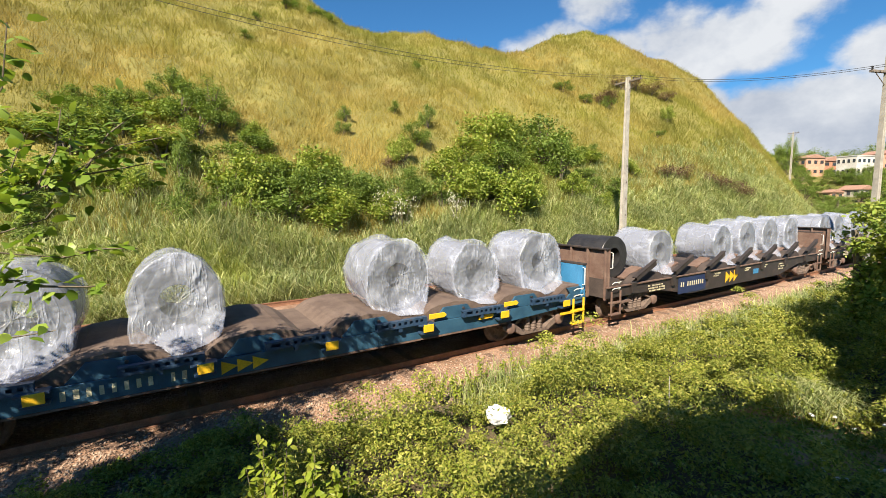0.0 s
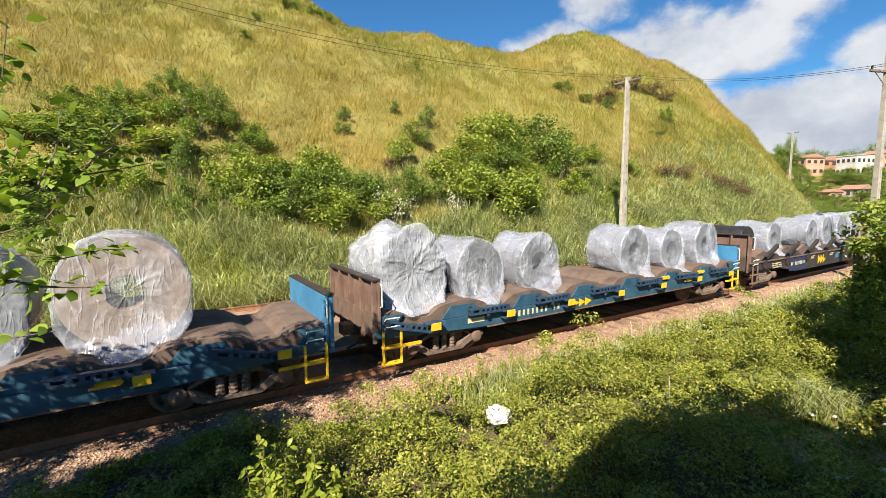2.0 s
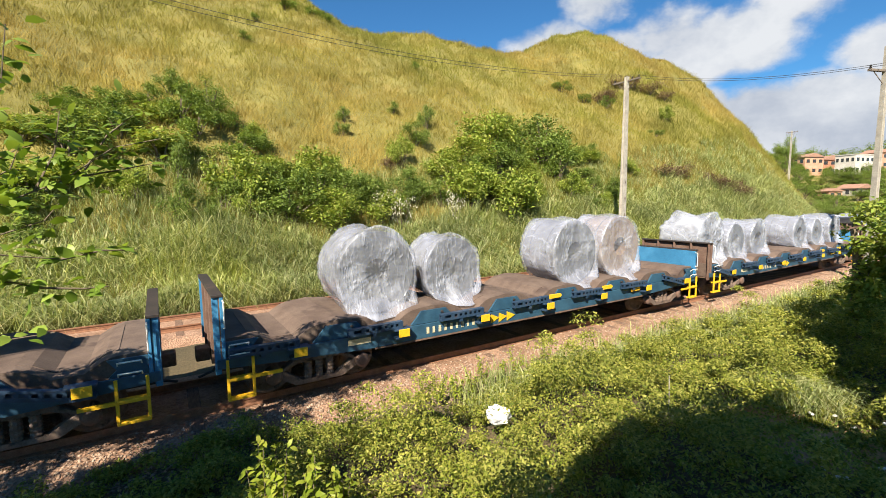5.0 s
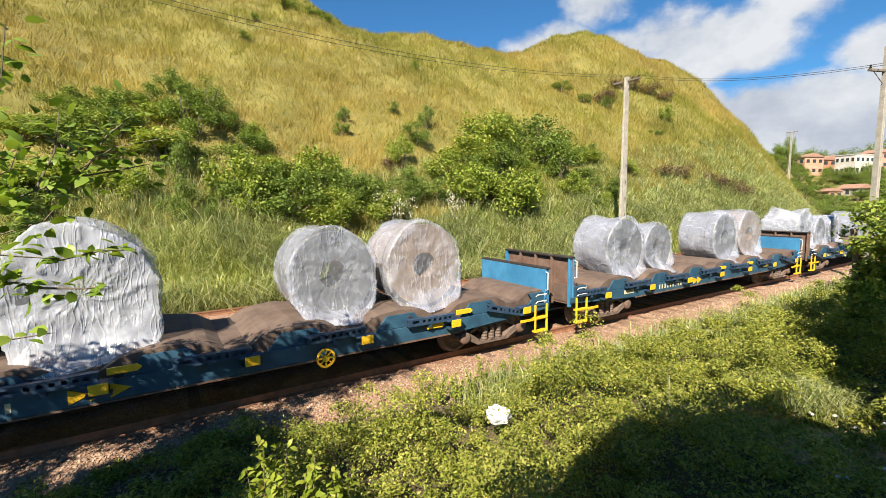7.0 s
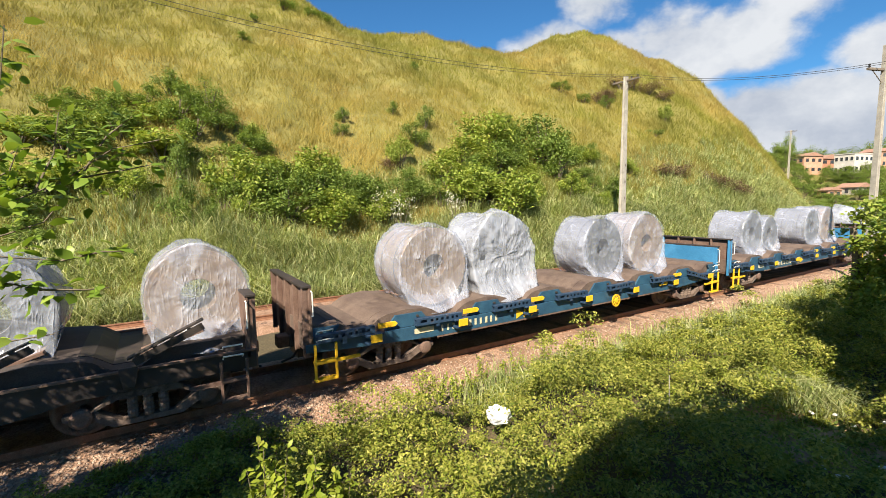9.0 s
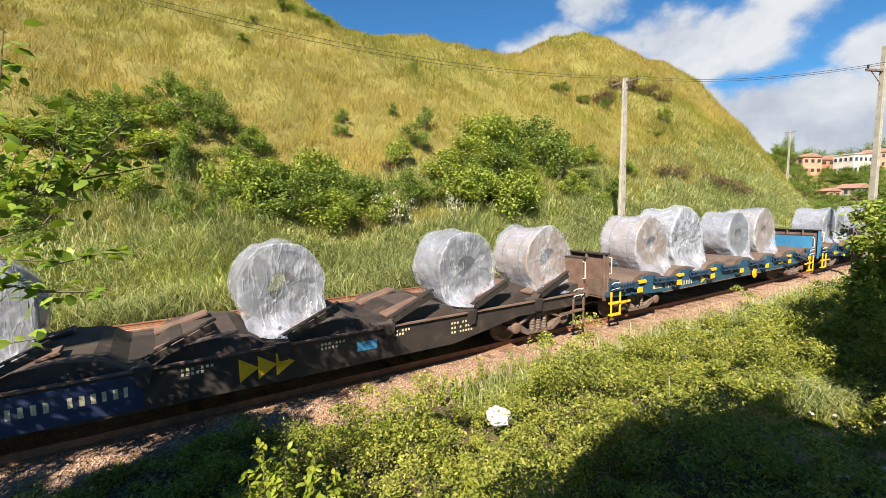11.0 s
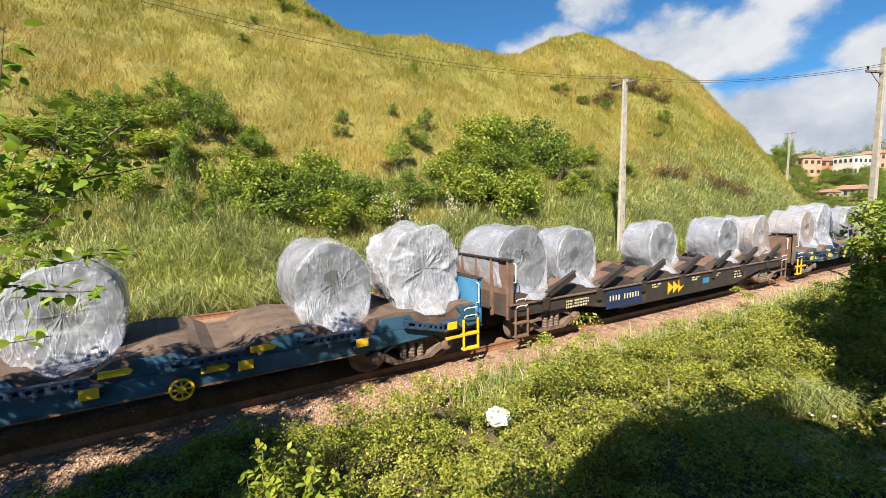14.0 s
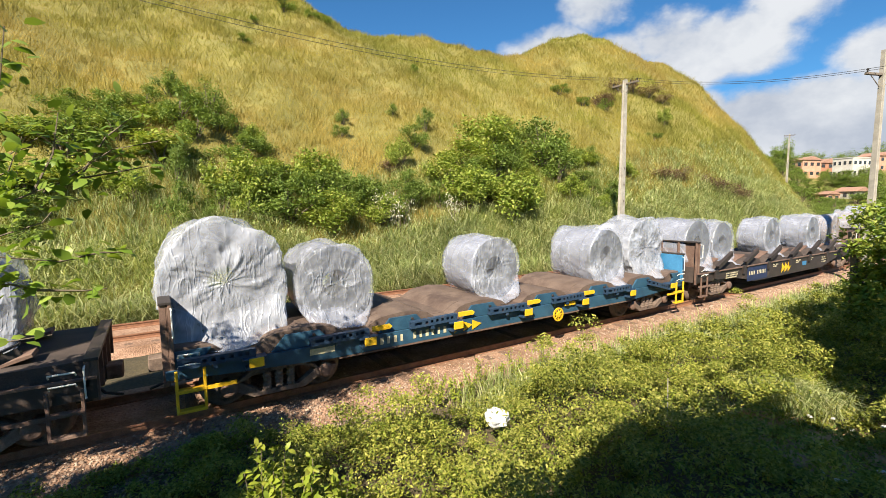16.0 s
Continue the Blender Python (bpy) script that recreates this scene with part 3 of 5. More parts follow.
def build_bogie(parent, x):
    """Two-axle bogie with cast side frames, springs and bearing boxes."""
    bm = bmesh.new()
    box(bm, -0.22, 0.22, -1.05, 1.05, 0.42, 0.68)
    bog = part("bogie", bm, M["iron"], parent, "rusty cast-steel two-axle bogie", bevel=0.03, at=Matrix.Translation((x, 0, 0)))
    outline = [(-1.12, 0.46), (-0.98, 0.36), (-0.72, 0.36), (-0.48, 0.2), (0.48, 0.2), (0.72, 0.36), (0.98, 0.36), (1.12, 0.46), (1.12, 0.56),
               (0.72, 0.56), (0.42, 0.74), (-0.42, 0.74), (-0.72, 0.56), (-1.12, 0.56)]
    for y in (-1.2, 1.2):
        for nm, ol in (("side_frame", outline[:3] + [(-0.48, 0.2), (0.48, 0.2)] + outline[5:8] + [(1.12, 0.54), (0.72, 0.54), (0.36, 0.28), (-0.36, 0.28), (-0.72, 0.54), (-1.12, 0.54)]),
                       ("top_chord", [(-0.75, 0.5), (-0.42, 0.66), (0.42, 0.66), (0.75, 0.5), (0.72, 0.58), (0.42, 0.76), (-0.42, 0.76), (-0.72, 0.58)])):
            bm = bmesh.new()
            prism(bm, ol, y - 0.09, y + 0.09)
            part(nm, bm, M["iron"], bog, bevel=0.012)
        for i in (-0.22, 0.0, 0.22):
            bm = bmesh.new()
            turned(bm, [(0.085 if k % 2 else 0.07, 0.28 + k * 0.038) for k in range(11)], 10)
            part("spring", bm, M["iron"], bog, at=Matrix.Translation((i, y, 0)))
    for ax in (-0.89, 0.89):
        ws = make_wheelset(bog, ax)
        ws.matrix_basis = Matrix.Translation((ax, 0, 0.425))
        for y, s in ((-0.8, -1), (0.8, 1)):
            ob = new("wheel", WHEELS[s])
            ob.parent = ws
            ob.matrix_basis = Matrix.Translation((0, y, 0))
        for y in (-1, 1):
            bm = bmesh.new()
            turned(bm, [(0.15, 1.22), (0.15, 1.33), (0.11, 1.36), (0.05, 1.37)], 14, ALONG_Y if y < 0 else Matrix.Rotation(radians(-90), 4, "X"))
            part("bearing_box", bm, M["rust"], bog, "reddish bearing cap", at=Matrix.Translation((ax, 0, 0.46)))
    return bog


WHEELS = {-1: wheel_mesh(-1), 1: wheel_mesh(1)}


def ladder(parent, x, y, s, mat):
    """Corner steps below the deck: two stiles and treads, with a grab handle above."""
    bm = bmesh.new()
    for d in (0.0, 0.42):
        box(bm, x + d - 0.024, x + d + 0.024, y - 0.024, y + 0.024, 0.3, 1.02)
    for z in (0.3, 0.66):
        box(bm, x - 0.02, x + 0.44, y - 0.035, y + 0.1, z - 0.025, z + 0.025)
    part("step_ladder", bm, mat, parent, "corner step ladder", bevel=0.006)
    bm = bmesh.new()
    box(bm, min(x, x - s * 0.5), max(x, x - s * 0.5) + 0.42, y - 0.02, y + 0.03, 0.62, 0.68)
    part("step_rail", bm, mat, parent)
    bm = bmesh.new()
    for z in (1.12, 1.3):
        tube(bm, [(x + 0.04, y + 0.02, z - 0.06), (x + 0.04, y - 0.05, z), (x + 0.36, y - 0.05, z), (x + 0.36, y + 0.02, z - 0.06)], 0.014)
    part("grab_handle", bm, M["white"], parent, "pale grab handle")


def bulkhead(parent, x, s, inner, outer, top=2.04):
    """End wall across the wagon, boarded inside, ribbed outside; s is the way it faces out."""
    bm = bmesh.new()
    box(bm, x - 0.03, x + 0.03, -1.4, 1.4, 1.0, top)
    end = part("bulkhead", bm, inner, parent, "end bulkhead", bevel=0.008)
    bm = bmesh.new()
    box(bm, x + s * 0.034, x + s * 0.05, -1.38, 1.38, 0.8, top - 0.03)
    part("outer_sheet", bm, outer, end)
    for i in range(5):
        bm = bmesh.new()
        y = -1.34 + i * 0.67
        box(bm, min(x + s * 0.05, x + s * 0.15), max(x + s * 0.05, x + s * 0.15), y - 0.035, y + 0.035, 0.75, top)
        part("rib", bm, outer if 0 < i < 4 else inner, end, bevel=0.006)
    bm = bmesh.new()
    box(bm, min(x - s * 0.03, x + s * 0.16), max(x - s * 0.03, x + s * 0.16), -1.41, 1.41, top + 0.002, top + 0.05)
    part("cap_rail", bm, M["brown"], end, bevel=0.006)
    bm = bmesh.new()
    yb = -1.43
    tube(bm, [(x - s * 0.02, yb + 0.02, top - 0.06), (x - s * 0.02, yb - 0.06, top - 0.08), (x - s * 0.02, yb - 0.06, top - 0.54), (x - s * 0.02, yb + 0.02, top - 0.56)], 0.014)
    part("handrail", bm, M["white"], end, "pale handrail")


def couple(parent, length):
    for x, s in ((0.3, -1), (length - 0.3, 1)):
        bm = bmesh.new()
        box(bm, min(x, x + s * -0.5), max(x, x + s * -0.5), -0.12, 0.12, 0.62, 0.9)
        box(bm, min(x, x + s * 0.26), max(x, x + s * 0.26), -0.15, 0.15, 0.66, 0.92)
        part("coupler", bm, M["iron"], parent, bevel=0.02)
        bm = bmesh.new()
        tube(bm, [(x + s * -0.2, -0.35, 0.75), (x, -0.36, 0.5), (x + s * 0.25, -0.36, 0.42)], 0.025)
        part("brake_hose", bm, M["rubber"], parent)


def perforated_bar(y, length=1.22, h=0.16):
    """Coil restraint bar: a channel with a row of holes and one slot."""
    bm = bmesh.new()
    box(bm, 0, length, y, y + 0.12, 0, 0.028)
    box(bm, 0, length, y, y + 0.012, 0.0281, 0.06)
    box(bm, 0, length, y, y + 0.012, h - 0.04, h - 0.0281)
    box(bm, 0, length, y, y + 0.12, h - 0.028, h)
    for a, b in ((0.0, 0.1), (0.27, 0.36), (0.43, 0.5), (0.57, 0.64), (0.71, 0.78), (0.85, 0.92), (0.99, 1.04), (1.11, length)):
        box(bm, a, b, y, y + 0.012, 0.061, h - 0.041)
    box(bm, 0.005, length - 0.005, y + 0.1, y + 0.115, 0.029, h - 0.029)
    return mesh_of("restraint_bar", bm, M["dark_blue"])


BAR = perforated_bar(0.0)
BM_ = bmesh.new()
box(BM_, 0, 0.25, -0.02, 0.02, 0, 0.17)
PLATE = mesh_of("yellow_plate", BM_, M["yellow"], bevel=0.005)
BM_ = bmesh.new()
prism(BM_, [(0, 0), (0.4, 0), (0.46, 0.055), (0.4, 0.11), (0, 0.11)], -0.02, 0.02)
STRIP = mesh_of("yellow_strip", BM_, M["yellow"], bevel=0.004)
BM_ = bmesh.new()
box(BM_, 0, 0.34, 0, 0.2, 0, 0.05)
box(BM_, -0.05, 0.36, -0.02, 0.2, 0.19, 0.23)
POCKET = mesh_of("stake_pocket", BM_, M["dark_blue"], bevel=0.006)


def arrows(parent, x, y, z, w, h, lettered=3):
    for i in range(3):
        bm = bmesh.new()
        prism(bm, [(x + i * w, z), (x + (i + 1.05) * w, z + h / 2), (x + i * w, z + h)], y - 0.006 - 0.002 * i, y)
        part("arrow_mark", bm, M["yellow"], parent, "painted yellow arrow mark")


def blue_wagon(x0, marks, seed, length=16.2):
    """Flat wagon for coils: blue side plates, humped brown deck with saddles, bulkheads at both ends."""
    r = random.Random(seed)
    w = thing("coil_wagon", "blue flat coil wagon with humped rusty deck and yellow plates", "freight wagon", "wagons of the train")
    first = 1.5
    bm = bmesh.new()
    prof = saddle_profile(first, 7, length, 1.12, 1.4)
    prism(bm, [(0.35, 0.86), (length - 0.35, 0.86)] + prof[::-1], -1.28, 1.28)
    part("deck", bm, M["deck"], w, "dusty brown deck with coil saddles")
    bm = bmesh.new()
    prism(bm, [(0.3, 0.86), (1.2, 0.8), (3.1, 0.7), (length - 3.1, 0.7), (length - 1.2, 0.8), (length - 0.3, 0.86), (length - 0.3, 1.02), (0.3, 1.02)], -1.42, -1.38)
    part("side_sill", bm, M["blue"], w, "blue side sill", bevel=0.006)
    bm = bmesh.new()
    prism(bm, [(0.3, 0.86), (3.1, 0.7), (length - 3.1, 0.7), (length - 0.3, 0.86), (length - 0.3, 1.02), (0.3, 1.02)], 1.38, 1.42)
    part("side_sill", bm, M["blue"], w, "blue side sill")
    bm = bmesh.new()
    box(bm, 0.4, length - 0.4, -0.35, 0.35, 0.45, 0.84)
    part("centre_sill", bm, M["brown"], w)
    bm = bmesh.new()
    box(bm, 3.3, length - 3.3, -1.43, -1.40, 0.66, 0.695)
    part("lower_flange", bm, M["rust"], w)
    for k in range(-1, 7):
        a, b = first + k * PITCH + 0.5, first + (k + 1) * PITCH - 0.5
        a, b = max(a, 0.35), min(b, length - 0.35)
        for y in (-1.36, 1.30):
            bm = bmesh.new()
            m_ = (a + b) / 2
            prism(bm, [(a, 1.02), (b, 1.02), (b - 0.12, 1.14), (m_ + 0.33, 1.31), (m_ - 0.33, 1.31), (a + 0.12, 1.14)], y, y + 0.05)
            part("hump_plate", bm, M["blue"], w, "blue gusset plate")
    saddle_pads(w, first, 1.12, 1.4, M["deck"])
    for k in range(7):
        s = first + k * PITCH
        tilt = -14 if (k == marks.get("tilt", 6)) else r.uniform(-1, 1)
        red = k == marks.get("red", -1)
        b = part("restraint_bar", BAR, None, w, at=pose(s - 1.02, -1.56, 1.05 + (0.05 if k == marks.get("tilt", 6) else 0), 0, -tilt, 0))
        part("stake_pocket", POCKET, None, w, at=pose(s + 0.02, -1.6, 0.83))
        part("yellow_plate", PLATE, None, w, "yellow painted plate", at=pose(s + 0.07, -1.62, 0.885))
        if k in marks.get("strips", (2, 4)):
            part("yellow_strip", STRIP, None, w, "yellow painted strip", at=pose(s + 0.3, -1.47, 1.12))
        if k in marks.get("low_strips", (3,)):
            part("yellow_strip", STRIP, None, w, "yellow painted strip", at=pose(s - 0.5, -1.46, 0.9))
        bm = bmesh.new()
        box(bm, s - 0.5, s - 0.42, -1.55, -1.42, 0.97, 1.1)
        part("bar_bracket", bm, M["dark_blue"], w)
        bm = bmesh.new()
        turned(bm, [(0.03, -0.02), (0.03, 0.03)], 8, Matrix.Translation((s - 0.9, -1.39, 1.24)) @ ALONG_Y)
        part("lashing_ring", bm, M["brown"], w)
    # darker worn patches where coils have lain: raised rubber strips across each hump
    for k in range(6):
        m_ = first + k * PITCH + PITCH / 2
        bm = bmesh.new()
        n = 10
        prism(bm, [(m_ - 0.4 + 0.8 * i / n, 1.302 - 0.06 * abs(2 * i / n - 1)) for i in range(n + 1)]
              + [(m_ + 0.4 - 0.8 * i / n, 1.30 + 0.03 * math.sin(math.pi * i / n)) for i in range(n + 1)], 0.2, 0.3)
        part("wear_strip", bm, M["brown"], w)
    bm = bmesh.new()
    n0 = marks.get("number", 7.6)
    bars(bm, n0, -1.424, 0.79, 11, 0.15, 0.075, 0.085, seed)
    tagged(part("stencil_mark", bm, M["cream"], w, "stencilled number bars"), kind="stuff")
    bm = bmesh.new()
    box(bm, 2.7, 3.2, -1.43, -1.424, 0.84, 0.96)
    part("data_plate", bm, M["cream"], w, "small pale data plate")
    arrows(w, marks.get("arrows", 9.9), -1.43, 0.74, 0.26, 0.24)
    if marks.get("wheel"):
        bm = bmesh.new()
        at = Matrix.Translation((marks["wheel"], -1.5, 0.72)) @ ALONG_Y
        turned(bm, [(0.15, 0.0), (0.19, 0.0), (0.19, 0.03), (0.15, 0.03)], 20, at, close=False)
        turned(bm, [(0.07, 0.0), (0.07, 0.04)], 14, at)
        for a in range(4):
            box(bm, -0.16, 0.16, -0.012, 0.012, 0, 0.025, at @ Matrix.Rotation(a * math.pi / 4, 4, "Z"))
        part("hand_brake_wheel", bm, M["yellow"], w, "yellow hand brake wheel")
    bulkhead(w, 0.42, -1, M["bright_blue"] if marks.get("bright") else M["rust"], M["rust"], marks.get("top", 2.14))
    bulkhead(w, length - 0.42, 1, M["bright_blue"], M["blue"], 1.92)
    ladder(w, 0.45, -1.5, -1, M["yellow"])
    ladder(w, length - 0.9, -1.5, 1, M["yellow"])
    couple(w, length)
    for x in (2.15, length - 2.15):
        build_bogie(w, x)
    MOVERS.append((w, x0, TRACK_Y, 0.0, 0))
    return w


def brown_wagon(x0, seed, length=17.0, arrow_at=7.4, end_top=2.1):
    """Deep-sided dark coil wagon: fish-bellied side with panels, saddles with hinged arms, rusty bulkheads."""
    w = thing("deep_coil_wagon", "dark brown coil wagon with fish-bellied sides and hinged arms", "freight wagon", "wagons of the train")
    first = 1.55
    bm = bmesh.new()
    prof = saddle_profile(first, 7, length, 1.12, 1.42)
    prism(bm, [(0.35, 0.8), (length - 0.35, 0.8)] + prof[::-1], -1.25, 1.25)
    part("deck", bm, M["dark_deck"], w, "dark grimy deck with coil saddles")
    for y in (-1.40, 1.36):
        bm = bmesh.new()
        prism(bm, [(0.3, 0.8), (2.9, 0.8), (4.9, 0.45), (length - 4.9, 0.45), (length - 2.9, 0.8), (length - 0.3, 0.8), (length - 0.3, 1.12), (0.3, 1.12)], y, y + 0.04)
        part("side_plate", bm, M["brown"], w, "dark fish-bellied side plate", bevel=0.005)
        bm = bmesh.new()
        box(bm, 0.3, length - 0.3, min(y, y * 1.04), max(y, y * 1.04) + 0.02, 1.125, 1.16)
        part("top_flange", bm, M["rust"], w)
    bm = bmesh.new()
    box(bm, 0.4, length - 0.4, -0.4, 0.4, 0.42, 0.78)
    part("centre_sill", bm, M["brown"], w)
    # darker than the deck: shade in the troughs put into the pad colour
    saddle_pads(w, first, 1.12, 1.42, M["brown"])
    for k in range(7):
        s = first + k * PITCH
        for y in (-1.38,):
            bm = bmesh.new()
            m_ = Matrix.Translation((s, y, 1.16)) @ Matrix.Rotation(radians(-24), 4, "Y")
            box(bm, 0.15, 1.25, -0.12, -0.02, 0.0, 0.05, m_)
            box(bm, 0.15, 1.25, -0.12, -0.1, 0.051, 0.12, m_)
            for i in range(4):
                box(bm, 0.2 + i * 0.27, 0.26 + i * 0.27, -0.099, -0.02, 0.051, 0.14, m_)
            box(bm, 0.1, 1.3, -0.13, 0.0, 0.141, 0.17, m_)
            part("hinged_arm", bm, M["brown"], w, "hinged coil arm")
            bm = bmesh.new()
            prism(bm, [(s - 0.06, 0.86), (s + 0.1, 0.86), (s + 0.16, 1.12), (s + 0.16, 1.2), (s - 0.1, 1.2), (s - 0.1, 1.12)], y - 0.1, y - 0.025)
            part("arm_bracket", bm, M["brown"], w, bevel=0.008)
        for y in (-0.75, 0.75):
            bm = bmesh.new()
            m_ = Matrix.Translation((s + 0.2, y, 1.2)) @ Matrix.Rotation(radians(-16), 4, "Y")
            box(bm, 0.0, 1.0, -0.2, 0.2, 0.0, 0.06, m_)
            part("cradle_flap", bm, M["rust"], w, "rusty cradle flap", bevel=0.006)
    bm = bmesh.new()
    box(bm, 4.15, 5.95, -1.412, -1.404, 0.5, 1.08)
    part("painted_panel", bm, M["panel_blue"], w, "blue painted number panel")
    bm = bmesh.new()
    bars(bm, 4.3, -1.414, 0.74, 11, 0.16, 0.07, 0.07, seed)
    tagged(part("stencil_mark", bm, M["cream"], w, "yellow stencilled number bars"), kind="stuff")
    bm = bmesh.new()
    for row in range(3):
        bars(bm, 2.4, -1.406, 0.95 - row * 0.085, 14, 0.05, 0.045, 0.025, seed + row)
        bars(bm, 12.0, -1.406, 0.92 - row * 0.11, 8, 0.05, 0.05, 0.03, seed + row + 9)
    for x in (6.5, 8.9, 10.4):
        bars(bm, x, -1.406, 0.98, 7, 0.05, 0.05, 0.025, seed + 20)
        bars(bm, x, -1.406, 0.9, 5, 0.05, 0.05, 0.025, seed + 21)
    tagged(part("data_mark", bm, M["cream"], w, "small pale stencilled data bars"), kind="stuff")
    bm = bmesh.new()
    box(bm, 9.65, 10.1, -1.410, -1.404, 0.72, 0.92)
    part("blue_mark", bm, M["bright_blue"], w, "light blue painted patch")
    arrows(w, arrow_at, -1.406, 0.58, 0.32, 0.44)
    bulkhead(w, 0.42, -1, M["rust"], M["rust"], 2.28)
    bulkhead(w, length - 0.42, 1, M["rust"], M["rust"], end_top)
    ladder(w, 0.45, -1.48, -1, M["rust"])
    ladder(w, length - 0.9, -1.48, 1, M["rust"])
    couple(w, length)
    for x in (2.0, length - 2.0):
        build_bogie(w, x)
    MOVERS.append((w, x0, TRACK_Y, 0.0, 0))
    return w


def coil(x, dia, length, style, seed, lean=0.0, front=None):
    """A coil of strip steel on its saddle, axis across the wagon, under a crumpled plastic cover."""
    r = np.random.default_rng(seed)
    R, hole = dia / 2, 0.30
    names = {"clear": ("steel coil wrapped in crumpled clear plastic", M["steel"], M["film"]),
             "milky": ("steel coil under loose milky plastic sheet", M["steel"], M["milky"]),
             "brown": ("brown steel coil wrapped in clear plastic", M["brown_steel"], M["film"]),
             "bare": ("bare dark steel coil strapped on the wagon", M["dark_steel"], None)}
    label, steel, film = names[style]
    c = thing("steel_coil", label, "steel coil", "coils on the train")
    z = 1.24 + R + 0.02
    h = length / 2
    bm = bmesh.new()
    rings = [(hole, -h), (hole + 0.01, -h - 0.004)]
    n = 6
    for i in range(1, n):
        rr = hole + (R - hole) * i / n
        rings += [(rr, -h - r.uniform(-0.002, 0.004)), (rr + 0.03, -h - r.uniform(-0.002, 0.003))]
    rings += [(R - 0.01, -h), (R, -h + 0.015), (R, h - 0.015), (R - 0.01, h), (hole, h), (hole, -h)]
    turned(bm, rings, 48, ALONG_Y.inverted(), close=False)
    roll = part("steel_roll", bm, steel, c, smooth=False)
    for y in (-h * 0.5, h * 0.5):
        bm = bmesh.new()
        turned(bm, [(R + 0.002, y - 0.02), (R + 0.005, y - 0.02), (R + 0.005, y + 0.02), (R + 0.002, y + 0.02)], 40, ALONG_Y, close=False)
        part("strap", bm, M["dark_steel"], roll)
    if film:
        seg, loose = 128, {"clear": 1.0, "brown": 1.0, "milky": 1.9}[style]
        rim = 20                              # rings from the centre of the near face to its rim
        stations = [(0.005 + 0.995 * (q / rim), -1) for q in range(rim)] + [(1.0, -0.99 + 0.11 * q) for q in range(18)]
        stations += [(1.0, 1.0), (0.85, 1.03), (0.55, 1.03), (0.25, 1.03), (0.01, 1.03)]
        ang = np.arange(seg) / seg * math.tau
        nodes = []
        ph = r.uniform(0, 6, 12)
        dirs = r.normal(size=(10, 3)) * (1, 0.6, 1)

        def crumple(p, f):
            return sum(np.abs(np.sin(p @ q * f + w)) - 0.6 for q, w in zip(dirs, r2)) / 5

        r2 = r.uniform(0, 6, 10)
        for f, a in stations:
            low = np.clip(-np.sin(ang), 0, 1) ** 2
            top = np.clip(np.sin(ang), 0, 1) ** 3
            rad = R * f + 0 * ang
            if f > 0.95:
                rad = rad + 0.03 + (0.04 + 0.09 * loose * (1 + np.sin(ang * 5 + ph[4]))) * low * (0.4 if a > 0.4 else 1.0)
                rad = rad + 0.04 * loose * top * (1 + np.sin(ang * 4 + a * 3 + ph[5]))
            p = np.stack([rad * np.cos(ang), a * (h + 0.05) + 0 * ang, rad * np.sin(ang)], -1)
            k = 0.06 * loose * crumple(p, 1.7) + (0.05 * crumple(p, 4.6) + 0.016 * crumple(p, 9.0)) * loose ** 0.5 * (1.0 if f < 0.99 else 0.55)
            k = k * min(1.0, f * 1.5)
            crease = sum(q * (1 - np.abs(np.sin(ang * n / 2 + w + 1.3 * math.sin(3 * f + a * 2 + w)))) ** 4
                         for n, w, q in zip((5, 7, 11, 16), ph, (1.0, 0.9, 0.6, 0.5)))
            if abs(a) > 0.95:
                p[:, 1] += np.sign(a) * (k * 0.8 + 0.05 * loose * low * f + 0.035 * loose * crease * f ** 0.7 * (1.15 - f))
            if f > 0.95:
                k = k + 0.02 * loose * crease * (0.3 + 0.7 * abs(a))
                p[:, 0] += k * np.cos(ang)
                p[:, 2] += k * np.sin(ang)
            if a < 0.2:                       # the loose hem spreads forward over the deck
                hem = low * np.clip((f - 0.55) / 0.45, 0, 1) * np.clip((0.2 - a) / 0.8, 0, 1)
                p[:, 1] -= (0.44 + 0.14 * np.sin(ang * 6 + ph[9])) * hem ** 1.5
                p[:, 2] -= 0.10 * hem
                p[:, 0] *= 1 + 0.22 * hem
            p += r.normal(size=p.shape) * (0.004, 0.006, 0.004) * loose ** 0.5 * min(1.0, f * 1.2)
            p[:, 2] = np.maximum(p[:, 2], -R - 0.07 + 0.05 * np.abs(np.cos(ang)))
            nodes.append(p)
        v = np.concatenate(nodes)
        i = np.arange(seg)
        faces = []
        for k in range(len(stations) - 1):
            faces.append(np.stack([k * seg + i, k * seg + (i + 1) % seg, (k + 1) * seg + (i + 1) % seg, (k + 1) * seg + i], -1))
        quads = np.concatenate(faces)
        me = raw_mesh("plastic_cover", v, quads, film, False)
        me.materials.append(M["milky"] if style == "milky" else M["wrap"])
        row = np.repeat(np.arange(len(stations) - 1), seg)
        edge = rim + np.round(2 * np.sin(np.tile(ang, len(stations) - 1) * 2 + ph[8]))
        edge = edge - np.round(7 * np.clip(-np.sin(np.tile(ang, len(stations) - 1)), 0, 1) ** 3)
        me.polygons.foreach_set("material_index", (row >= edge).astype(np.int32))
        part("plastic_cover", me, None, c, "crumpled plastic cover")
    MOVERS.append((c, x, TRACK_Y if front is None else front, z, lean))
    return c


